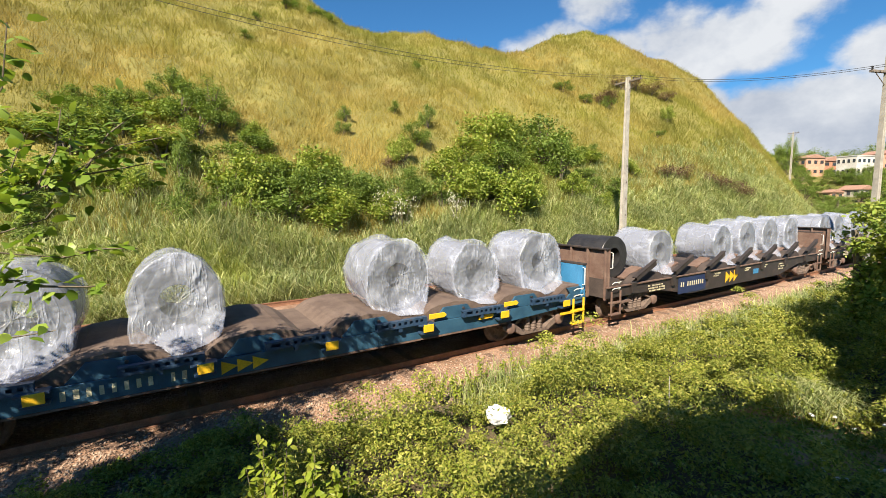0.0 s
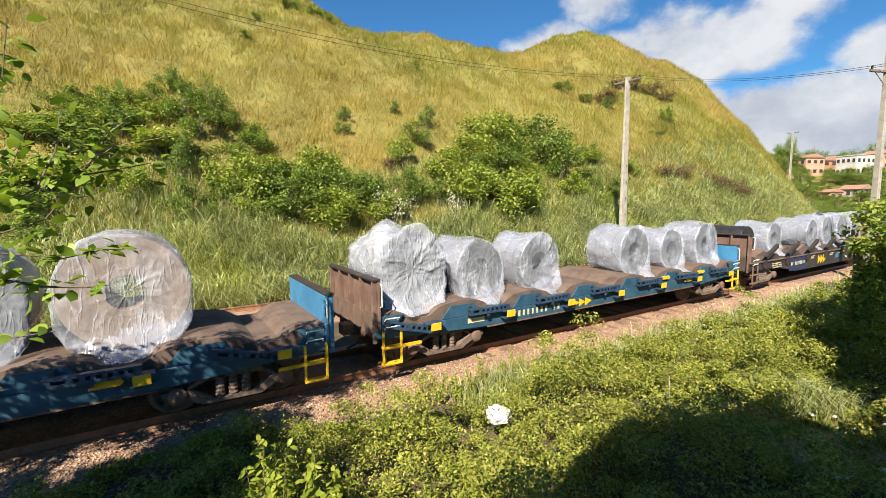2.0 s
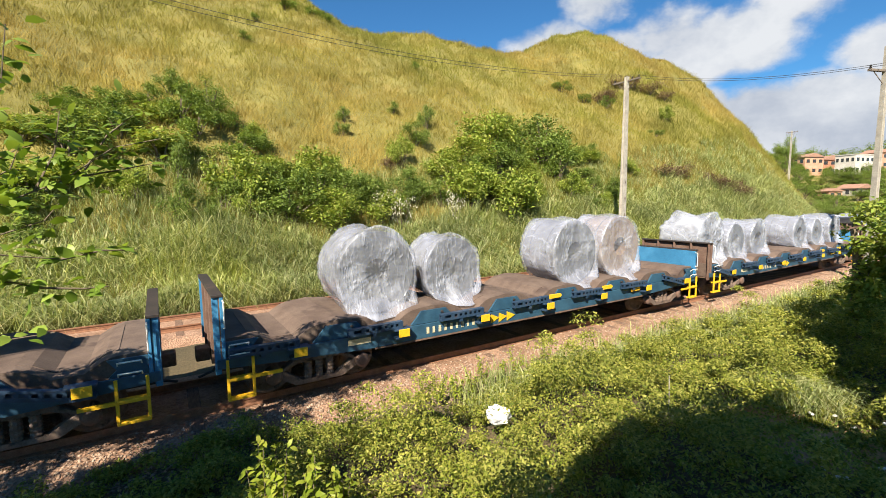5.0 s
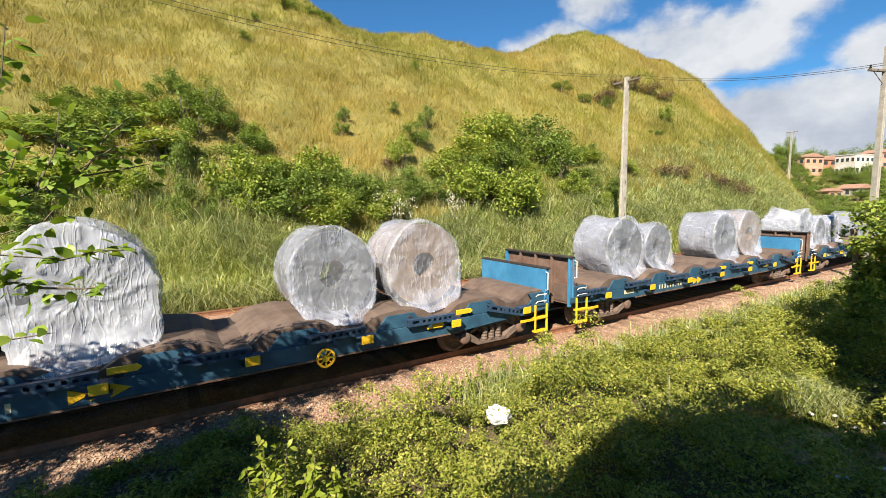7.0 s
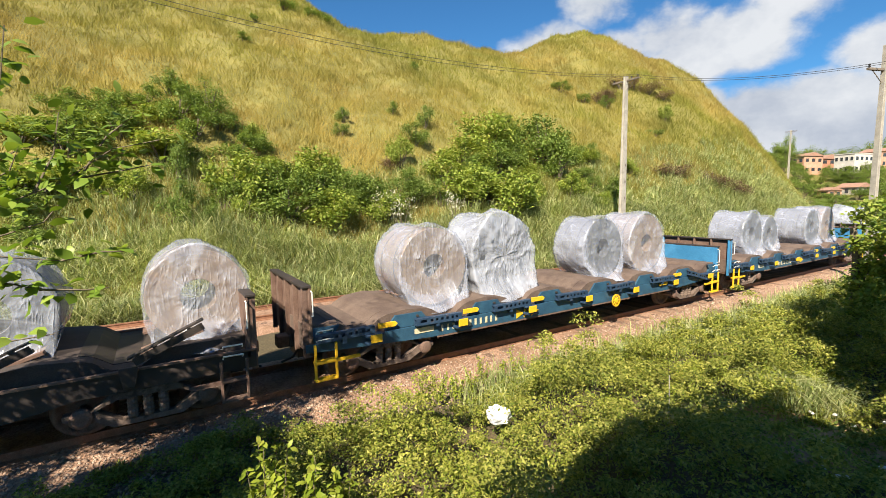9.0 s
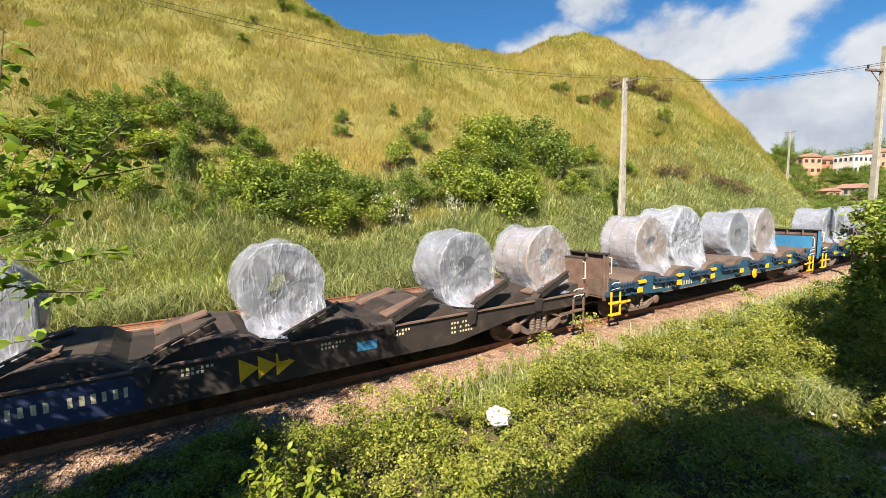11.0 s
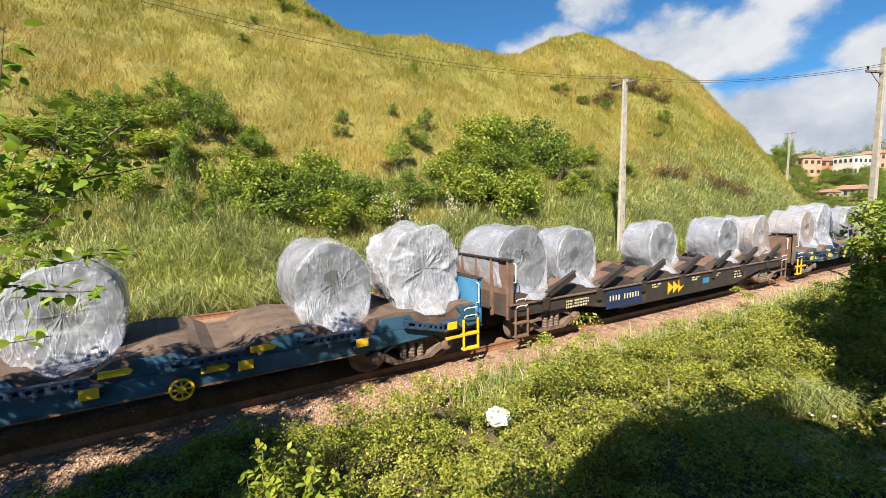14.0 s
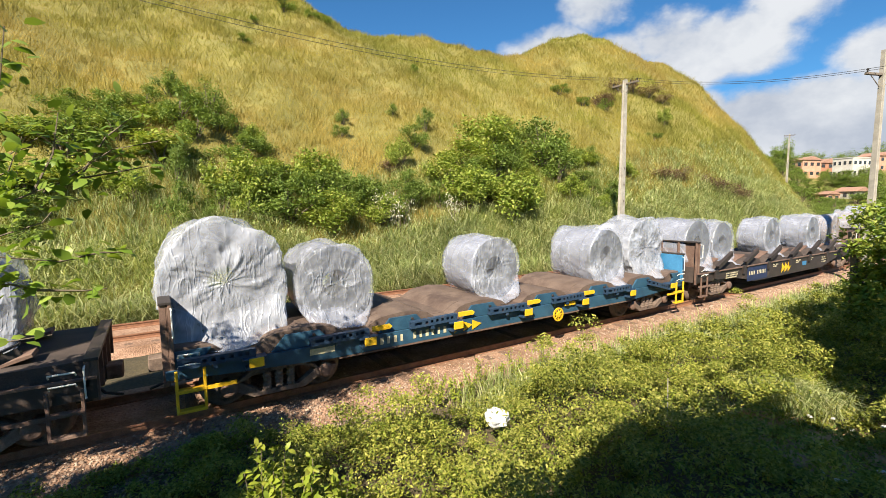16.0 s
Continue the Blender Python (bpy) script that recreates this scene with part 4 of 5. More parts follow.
def build_train():
    brown_wagon(28.3, 11)
    brown_wagon(11.0, 12)
    blue_wagon(-5.55, dict(number=4.15, arrows=6.35, strips=(4, 5), low_strips=(5,), tilt=0, top=2.1), 13)
    blue_wagon(-22.05, dict(number=4.4, arrows=6.4, strips=(3, 4), low_strips=(5,), bright=True), 14)
    blue_wagon(-38.5, dict(number=3.4, arrows=5.7, strips=(0, 1, 2, 5), low_strips=(5,), wheel=9.65, red=3), 15)
    brown_wagon(-55.8, 16)
    blue_wagon(-72.3, dict(number=4.2, arrows=6.1, strips=(1, 2, 3, 4), low_strips=(4,), wheel=9.5), 17)
    brown_wagon(-89.6, 18, end_top=1.4)
    # the coils of each wagon in turn: place, diameter, length, wrapping
    loads = (
        [(30.0, 1.6, 1.4, "clear"), (32.3, 1.6, 1.3, "clear"), (34.6, 1.6, 1.4, "clear"), (38.8, 1.6, 1.3, "clear"), (43.0, 1.6, 1.4, "clear")],
        [(12.4, 1.35, 1.5, "bare"), (15.0, 1.4, 1.5, "clear"), (19.3, 1.45, 1.5, "clear"), (21.6, 1.55, 1.3, "clear"), (23.8, 1.6, 1.3, "clear"), (26.0, 1.6, 1.3, "clear")],
        [(-4.1, 1.82, 1.45, "milky"), (-2.05, 1.46, 1.5, "clear"), (0.15, 1.48, 1.35, "clear"), (4.6, 1.56, 1.35, "clear"), (6.85, 1.4, 1.3, "clear"), (9.15, 1.55, 1.35, "clear")],
        [(-18.4, 1.86, 1.35, "clear"), (-16.23, 1.6, 1.0, "clear"), (-11.83, 1.88, 1.35, "clear"), (-9.6, 1.95, 1.25, "brown")],
        [(-34.9, 1.88, 1.4, "brown"), (-32.7, 2.08, 1.4, "milky"), (-28.4, 1.9, 1.15, "clear"), (-26.15, 1.97, 1.3, "brown")],
        [(-54.62, 1.8, 1.7, "clear"), (-52.1, 1.64, 1.1, "clear"), (-47.45, 1.68, 1.1, "clear"), (-42.85, 1.68, 1.25, "clear"), (-40.0, 1.7, 1.4, "brown")],
        [(-71.02, 2.14, 1.4, "milky"), (-68.85, 1.62, 1.35, "clear"), (-64.42, 1.58, 1.3, "clear"), (-59.95, 1.64, 1.6, "clear"), (-57.65, 1.88, 1.25, "milky")],
        [(-74.85, 1.75, 1.3, "milky"), (-77.0, 1.6, 1.3, "clear")])
    seed = 100
    for load in loads:
        for x, d, l, style in load:
            coil(x + 0.08, d, l, style, seed)
            seed += 1


build_train()

# ---------------------------------------------------------------- plants


def blades(pos, height, width, lean, rng, bend=0.0):
    """Grass blades: each a narrow leaf of one or two segments rising from pos. Returns verts, faces."""
    n = len(pos)
    a = rng.uniform(0, math.tau, n)
    side = np.stack([np.cos(a), np.sin(a), np.zeros(n)], -1) * (width / 2)[:, None]
    d = rng.uniform(0, math.tau, n)
    tilt = np.stack([np.cos(d), np.sin(d), np.zeros(n)], -1) * (lean * height)[:, None]
    up = np.zeros((n, 3))
    up[:, 2] = height
    if not bend:
        v = np.stack([pos - side, pos + side, pos + up + tilt], 1).reshape(-1, 3)
        return v, np.arange(3 * n).reshape(-1, 3)
    mid = pos + up * 0.62 + tilt * 0.35
    tip = pos + up * (1 - bend * lean[:, None]) + tilt * 1.15
    v = np.stack([pos - side * 0.6, pos + side * 0.6, mid + side, mid - side, tip], 1).reshape(-1, 3)
    i = 5 * np.arange(n)
    f = np.concatenate([np.stack([i, i + 1, i + 2], -1), np.stack([i, i + 2, i + 3], -1), np.stack([i + 3, i + 2, i + 4], -1)])
    return v, f


def leaves(pos, size, rng, slender=0.5, flat=0.5, fine=False):
    """Loose leaves, each a folded lozenge. flat: how far they lie level. Returns verts, faces."""
    n = len(pos)
    w = rng.normal(size=(n, 3))
    w[:, 2] = w[:, 2] * (1 - flat) - 0.15
    w /= np.linalg.norm(w, axis=1)[:, None]
    up = rng.normal(size=(n, 3)) * 0.6
    up[:, 2] += 1.0 + flat
    s = np.cross(w, up)
    s /= np.linalg.norm(s, axis=1)[:, None] + 1e-9
    nr = np.cross(s, w)
    L = size[:, None]
    if fine:
        a, c = w * L * 0.28 + nr * L * 0.07, w * L * 0.66 + nr * L * 0.08
        v = np.stack([pos, pos + a + s * L * slender * 0.46, pos + c + s * L * slender * 0.4, pos + w * L - nr * L * 0.06,
                      pos + c - s * L * slender * 0.4, pos + a - s * L * slender * 0.46], 1)
        i = 6 * np.arange(n)
        f = np.concatenate([np.stack([i, i + 1, i + 5], -1), np.stack([i + 1, i + 2, i + 4], -1), np.stack([i + 1, i + 4, i + 5], -1), np.stack([i + 2, i + 3, i + 4], -1)])
        return v.reshape(-1, 3), f
    v = np.stack([pos, pos + w * L * 0.45 + s * L * slender * 0.5 + nr * L * 0.1, pos + w * L, pos + w * L * 0.45 - s * L * slender * 0.5 + nr * L * 0.1], 1)
    i = 4 * np.arange(n)
    f = np.concatenate([np.stack([i, i + 1, i + 2], -1), np.stack([i, i + 2, i + 3], -1)])
    return v.reshape(-1, 3), f


def on_ground(x, y, dz=0.0):
    return np.stack([x, y, ground(x, y) + dz], -1)


def stuff(name, v, f, mat, label, category):
    return tagged(new(name, raw_mesh(name, v, f, mat)), label, category, kind="stuff")


def hill_plants():
    rng = np.random.default_rng(21)
    # dry grass over the whole hillside, in tufts
    n = 84000
    y = TOE + 1.5 + 88 * rng.random(n) ** 1.45
    x = -28 + 136 * rng.random(n) ** 1.15 * (0.82 + 0.18 * np.clip(y / 60, 0, 1))
    keep = hill(x, y) > -0.6
    x, y = x[keep], y[keep]
    reps = 8
    far = np.hypot(x, y)
    px = np.repeat(x, reps) + rng.normal(size=len(x) * reps) * np.repeat(0.10 + far * 0.0035, reps)
    py = np.repeat(y, reps) + rng.normal(size=len(x) * reps) * np.repeat(0.10 + far * 0.0035, reps)
    d = np.hypot(px, py)
    h = rng.uniform(0.3, 0.8, len(px)) * (1 + 0.35 * wave(px, py, 9, 31))
    v, f = blades(on_ground(px, py, -0.05), h, 0.012 + 0.0008 * d, rng.uniform(0.2, 1.0, len(px)), rng)
    stuff("hill_grass", v, f, MAT["hill_grass"], "dry golden-green grass covering the hillside", "grass")
    # lush tall grass along the foot of the hill, in arching tufts
    n, k = 9000, 14
    x = np.repeat(-14 + 96 * rng.random(n) ** 1.35, k)
    y = np.repeat(rng.random(n) ** 1.3, k) * (4.8 + 1.2 * wave(x, 0 * x, 14, 33) + 0.05 * x) + TOE + 0.1
    x, y = x + rng.normal(size=n * k) * 0.13, y + rng.normal(size=n * k) * 0.13
    h = rng.uniform(0.7, 1.8, n * k) * (1 + 0.25 * wave(x, y, 6, 34)) * np.repeat(rng.uniform(0.7, 1.15, n), k)
    v, f = blades(on_ground(x, y, -0.05), h, rng.uniform(0.016, 0.04, n * k) + 0.0003 * x.clip(0), rng.uniform(0.25, 1.25, n * k), rng, bend=0.6)
    stuff("tall_grass", v, f, MAT["tall_grass"], "tall lush green grass along the railway", "grass")
    n = 4200
    x = np.repeat(-14 + 110 * rng.random(n) ** 1.35, k)
    y = np.repeat(rng.random(n), k) * (6.5 + 0.06 * x) + TOE + 3.2
    x, y = x + rng.normal(size=n * k) * 0.18, y + rng.normal(size=n * k) * 0.18
    h = rng.uniform(0.4, 1.2, n * k) * (1 + 0.3 * wave(x, y, 7, 35))
    v, f = blades(on_ground(x, y, -0.05), h, rng.uniform(0.015, 0.035, n * k) + 0.0003 * x.clip(0), rng.uniform(0.2, 1.0, n * k), rng, bend=0.5)
    stuff("weedy_grass", v, f, MAT["tall_grass"], "mixed green weeds and grass on the lower slope", "grass")


def bush_mesh(seed, leaf, count, lobes, mat, squash=0.85):
    """Stems and a ragged crown of leaves, about 1 m in radius, standing on z = 0."""
    rng = np.random.default_rng(seed)
    cs = []
    bm = bmesh.new()
    for i in range(lobes):
        a, r = rng.uniform(0, math.tau), rng.uniform(0.1, 0.8)
        c = np.array([r * math.cos(a), r * math.sin(a), rng.uniform(0.45, 1.65) * squash * (1.15 - 0.5 * r)])
        cs.append((c, rng.uniform(0.22, 0.5)))
        tube(bm, [(0.05 * math.cos(a), 0.05 * math.sin(a), -0.1), tuple(c * (0.5, 0.5, 0.55)), tuple(c)], 0.035, 5, 0.008)
    pos = []
    for c, r in cs:
        k = int(count * r ** 2 / sum(q ** 2 for _, q in cs))
        p = rng.normal(size=(k, 3))
        p /= np.linalg.norm(p, axis=1)[:, None]
        p *= (r * rng.random(k) ** 0.4)[:, None] * (1 + 0.35 * np.sin(p[:, :1] * 7 + p[:, 2:3] * 9 + seed))
        pos.append(c + p * (1, 1, 0.9))
    pos = np.concatenate(pos)
    pos[:, 2] = np.abs(pos[:, 2])
    v, f = leaves(pos, rng.uniform(0.6, 1.3, len(pos)) * leaf, rng, 0.55, 0.4)
    return mesh_of("stems", bm, MAT["bark"]), raw_mesh("leaves", v, f, mat)


BUSHES = {}


def bush(x, y, w, h, sort, label, group="bushes on the hill", base=None):
    meshes = BUSHES[sort][random.Random(int(x * 37 + y * 11)).randrange(len(BUSHES[sort]))]
    z = float(ground(x, y)) if base is None else base
    b = thing("bush", label, "bush", group)
    turn = (x * 53 + y * 29) % 360
    b.matrix_basis = pose(x, y, z - 0.05, 0, 0, turn)
    for nm, me in zip(("stem", "foliage"), meshes):
        o = part(nm, me, None, b)
        o.matrix_basis = Matrix.Diagonal((w, w, h, 1))
    return b


def hill_bushes():
    BUSHES["green"] = [bush_mesh(s, 0.12, 2800, 11, MAT["shrub"]) for s in (1, 2, 3)]
    BUSHES["dark"] = [bush_mesh(s, 0.10, 2800, 10, MAT["dark_shrub"]) for s in (4, 5, 6)]
    BUSHES["tree"] = [bush_mesh(s, 0.07, 3200, 14, MAT["dark_shrub"], 1.0) for s in (7, 8)]
    BUSHES["dry"] = [bush_mesh(s, 0.09, 1600, 9, MAT["dry_scrub"], 0.6) for s in (10, 11)]
    for x, y, w in ((50.6, 40.6, 1.5), (52.2, 41.0, 1.7), (53.8, 41.4, 1.2), (57.6, 42.2, 1.7), (59.2, 41.2, 1.5), (61.3, 40.2, 1.6), (62.6, 38.8, 1.2), (45.8, 27.6, 1.3), (47.4, 27.2, 1.4),
                    (52.0, 24.8, 1.6), (53.4, 24.4, 1.6), (51.0, 26.0, 1.3), (55.2, 24.2, 1.1), (14.5, 29.5, 0.9), (10.4, 27.9, 0.9), (24.0, 31.5, 0.8)):
        bush(x, y, 1.3 * w, w, "dry", "brown withered scrub on a bare bank of the hill", "dry scrub on the hill")
    BUSHES["flower"] = [bush_mesh(9, 0.16, 160, 7, MAT["blossom"], 1.1)]
    for x, y in ((12.0, 23.2), (16.0, 23.6), (11.2, 24.0)):
        bush(x, y, 0.7, 1.3, "flower", "pale blossoming shrub on the lower slope")
    dark, green = "dense dark green bush on the grassy hillside", "leafy bright green bush on the lower slope"
    for x, y, w, h, s in HILL_BUSHES:
        bush(x, y, w, h, s, dark if s != "green" else green)


# bushes at the left foot of the hill: x, y, half width, height scale, sort
FOOT_BUSHES = [
    (6.0, 24.5, 2.0, 1.6, "dark"), (8.3, 24.0, 1.7, 1.5, "green"), (10.0, 25.0, 1.8, 1.7, "dark"), (11.4, 24.2, 1.5, 1.3, "green"),
    (3.4, 33.0, 2.0, 1.6, "tree"), (-3.5, 30.0, 2.2, 1.5, "dark"), (0.5, 28.6, 2.0, 1.2, "green"), (4.4, 29.0, 1.6, 1.1, "dark"),
    (-4.5, 27.0, 2.0, 1.2, "green"), (10.0, 29.0, 0.9, 1.0, "green"), (6.5, 27.3, 1.5, 1.0, "dark"), (1.6, 32.6, 1.69, 1.69, "dark"),
    (-1.4, 31.2, 1.69, 1.69, "dark"), (1.9, 28.6, 1.14, 1.13, "dark"), (8.0, 27.0, 1.87, 1.86, "green"), (5.7, 25.7, 1.64, 1.63, "dark"),
]
FOOT_BUSHES_MORE = [
    (3.4, 25.5, 1.7, 1.7, "green"), (11.5, 26.7, 1.14, 1.14, "dark"), (12.4, 33.6, 0.74, 0.74, "dark"),
]
# bushes on the middle of the face: x, y, half width, height scale, sort
FACE_BUSHES = [
    (14.2, 25.8, 1.2, 1.3, "dark"), (16.3, 25.5, 1.3, 1.3, "dark"), (19.5, 25.3, 1.9, 1.4, "green"), (22.3, 24.8, 1.8, 1.3, "green"),
    (23.2, 28.2, 2.2, 1.9, "dark"), (25.4, 28.8, 1.8, 1.8, "dark"), (20.3, 28.8, 2.2, 1.6, "green"), (19.8, 33.5, 0.85, 1.5, "dark"),
    (31.0, 24.5, 1.0, 0.9, "green"), (28.0, 31.0, 1.6, 1.0, "green"), (30.5, 36.0, 1.0, 0.8, "dark"), (30.5, 30.4, 3.07, 3.06, "dark"),
    (30.2, 28.3, 2.12, 2.12, "dark"), (23.8, 30.3, 2.55, 2.54, "green"), (20.7, 24.0, 2.28, 2.28, "green"), (18.2, 25.0, 2.05, 2.04, "green"),
]
LEFT_BELT = [
    (-3.9, 33.6, 1.3, 1.0, "dark"), (-2.8, 32.2, 1.2, 0.9, "dark"), (-1.8, 34.6, 1.3, 1.0, "dark"), (0.0, 35.4, 1.2, 1.0, "dark"), (-0.4, 33.0, 1.5, 1.0, "green"),
    (2.4, 31.2, 1.5, 1.3, "dark"), (3.8, 32.4, 1.3, 1.1, "dark"), (1.4, 36.8, 1.2, 1.2, "dark"), (-5.5, 31.0, 1.6, 1.0, "green"), (2.6, 34.2, 1.0, 0.8, "green"),
    (7.6, 25.3, 1.7, 1.8, "dark"), (9.2, 25.6, 1.5, 1.7, "dark"), (12.8, 25.4, 1.2, 1.4, "dark"), (33.0, 30.0, 1.7, 1.3, "green"), (36.6, 30.6, 1.5, 1.1, "dark"),
    (29.6, 33.8, 1.6, 1.3, "dark"), (32.6, 33.0, 1.5, 1.3, "dark"), (27.0, 32.5, 1.4, 1.1, "green"), (58.5, 36.0, 1.0, 1.5, "green"), (40.0, 28.4, 1.2, 1.2, "green"),
]
FACE_BUSHES_MORE = [
    (17.8, 26.9, 1.71, 1.71, "green"), (17.6, 31.4, 1.24, 1.24, "dark"), (14.3, 26.9, 1.37, 1.37, "dark"), (29.1, 25.9, 1.49, 1.49, "green"),
    (18.5, 37.1, 0.77, 0.76, "dark"),
]
# scattered bushes near the crest and the nose: x, y, half width, height scale, sort
CREST_BUSHES = [
    (13.1, 35.0, 0.7, 0.9, "dark"), (26.5, 47.0, 0.8, 0.7, "dark"), (8.5, 50.0, 0.8, 0.6, "dark"), (15.5, 61.0, 1.6, 1.2, "dark"),
    (18.8, 60.5, 1.1, 0.8, "dark"), (11.0, 57.0, 0.7, 0.6, "dark"), (21.0, 62.5, 1.3, 0.9, "dark"), (46.5, 39.5, 1.1, 0.8, "dark"),
    (44.5, 41.5, 1.4, 0.9, "dark"), (51.0, 39.5, 1.3, 1.4, "dark"), (52.5, 33.5, 1.3, 0.7, "dark"), (36.0, 30.0, 1.5, 0.9, "green"),
    (81.0, 60.0, 1.7, 1.3, "dark"),
]
HILL_BUSHES = FOOT_BUSHES + FOOT_BUSHES_MORE + LEFT_BELT + FACE_BUSHES + FACE_BUSHES_MORE + CREST_BUSHES
BELT = random.Random(4)
for _ in range(30):
    bx = BELT.uniform(-6, 34) if BELT.random() < 0.6 else BELT.uniform(-5, 13)
    HILL_BUSHES.append((bx, BELT.uniform(23.5, 31 if bx < 16 else 28), BELT.uniform(0.7, 1.7), BELT.uniform(0.7, 1.6), BELT.choice(("green", "green", "dark"))))


def canopy(x, y):
    """Height of the low scrub over the ground."""
    left_edge = 1.35 * np.clip((3.6 - x) / 2.4, 0, 1)
    m = np.clip((7.1 + left_edge + 0.01 * np.clip(x, 0, 7) - 0.03 * np.clip(x - 9, 0, 20) - y) / 1.0, 0, 1) ** 0.7
    tall = 0.66 + 0.42 * wave(x, y, 2.6, 41) + 0.34 * wave(x, y, 1.15, 42)
    left = np.clip((x - 0.2) / 2.2, 0, 1)
    soil = 1 - 0.97 * np.exp(-((x - 8.9) ** 2 / 1.5 + (y - 2.65) ** 2 / 0.6))
    return m * np.clip(tall, 0.15, 1.4) * (0.42 + 0.58 * left) * soil


def near_scrub():
    rng = np.random.default_rng(51)
    # rounded tufts of leaves with gaps between them
    n = 4300
    x = -5 + 33 * rng.random(n) ** 1.4
    y = 1.0 + 8.2 * rng.random(n) ** 0.9
    c = canopy(x, y)
    ok = c > 0.07
    x, y, c = x[ok], y[ok], c[ok]
    k = 150
    r = rng.uniform(0.10, 0.30, len(x)) * (0.6 + 0.6 * c.clip(0, 1))
    d = rng.normal(size=(len(x), k, 3))
    d /= np.linalg.norm(d, axis=2)[:, :, None]
    d[:, :, 2] = np.abs(d[:, :, 2])
    d *= (rng.random((len(x), k)) ** 0.35)[:, :, None]
    top = on_ground(x, y) + np.stack([0 * x, 0 * x, c * rng.uniform(0.3, 1.35, len(x)) - r * 0.5], -1)
    p = (top[:, None] + d * r[:, None, None] * (1.25, 1.25, 1.0)).reshape(-1, 3)
    v, f = leaves(p, rng.uniform(0.03, 0.072, len(p)) * (1 + 0.02 * p[:, 0].clip(0)), rng, 0.5, 0.35)
    stuff("low_scrub", v, f, MAT["scrub"], "tangled low green scrub with small leaves", "undergrowth")
    # low leaves in a darker tone: shade between the tufts put into colour
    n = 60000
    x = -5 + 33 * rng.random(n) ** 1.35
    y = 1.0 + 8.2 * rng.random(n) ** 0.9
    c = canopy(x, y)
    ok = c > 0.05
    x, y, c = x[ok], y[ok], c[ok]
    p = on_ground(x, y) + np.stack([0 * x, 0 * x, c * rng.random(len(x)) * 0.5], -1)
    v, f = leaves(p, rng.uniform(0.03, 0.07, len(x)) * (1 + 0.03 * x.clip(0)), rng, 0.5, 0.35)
    stuff("scrub_undergrowth", v, f, MAT["dark_shrub"], "low scrub leaves, darkened for the shade in the gaps", "undergrowth")
    # twigs that stand out of the scrub, leafed to the tip
    bm_v, bm_f, off = [], [], 0
    m = 2600
    tx, ty = -1 + 24 * rng.random(m) ** 1.3, 2.0 + 6.6 * rng.random(m)
    tc = canopy(tx, ty)
    ok = tc > 0.2
    tx, ty, tc = tx[ok], ty[ok], tc[ok]
    base = on_ground(tx, ty) + np.stack([0 * tx, 0 * tx, tc * 0.7], -1)
    way = rng.normal(size=(len(tx), 3)) * (0.5, 0.5, 0.25) + (0, 0, 0.55)
    k = 14
    s = np.linspace(0.1, 1, k)
    ln = rng.uniform(0.25, 0.75, len(tx))
    p = (base[:, None] + way[:, None] * (s[None, :, None] * ln[:, None, None])).reshape(-1, 3) + rng.normal(size=(len(tx) * k, 3)) * 0.012
    v, f = leaves(p, rng.uniform(0.03, 0.06, len(p)), rng, 0.45, 0.3)
    stuff("scrub_shoots", v, f, MAT["weed"], "yellow-green shoots standing out of the scrub", "undergrowth")
    # grass at the edge of the ballast and beside the right-hand mound
    n = 9000
    x = 5 + 26 * rng.random(n)
    y = 7.05 + rng.normal(size=n) * 0.4 - 0.02 * (x - 8)
    h = rng.uniform(0.3, 0.8, n)
    v, f = blades(on_ground(x, y, -0.03), h, rng.uniform(0.01, 0.02, n) + 0.0005 * x, rng.uniform(0.1, 0.7, n), rng, bend=0.5)
    v2, f2 = blades(on_ground(rng.normal(10.0, 0.4, 2200), rng.normal(3.3, 0.3, 2200), -0.03), rng.uniform(0.4, 0.95, 2200), rng.uniform(0.01, 0.02, 2200), rng.uniform(0.3, 1.0, 2200), rng, bend=0.7)
    stuff("verge_grass", np.concatenate([v, v2]), np.concatenate([f, f2 + len(v)]), MAT["tall_grass"], "green grass along the edge of the ballast", "grass")


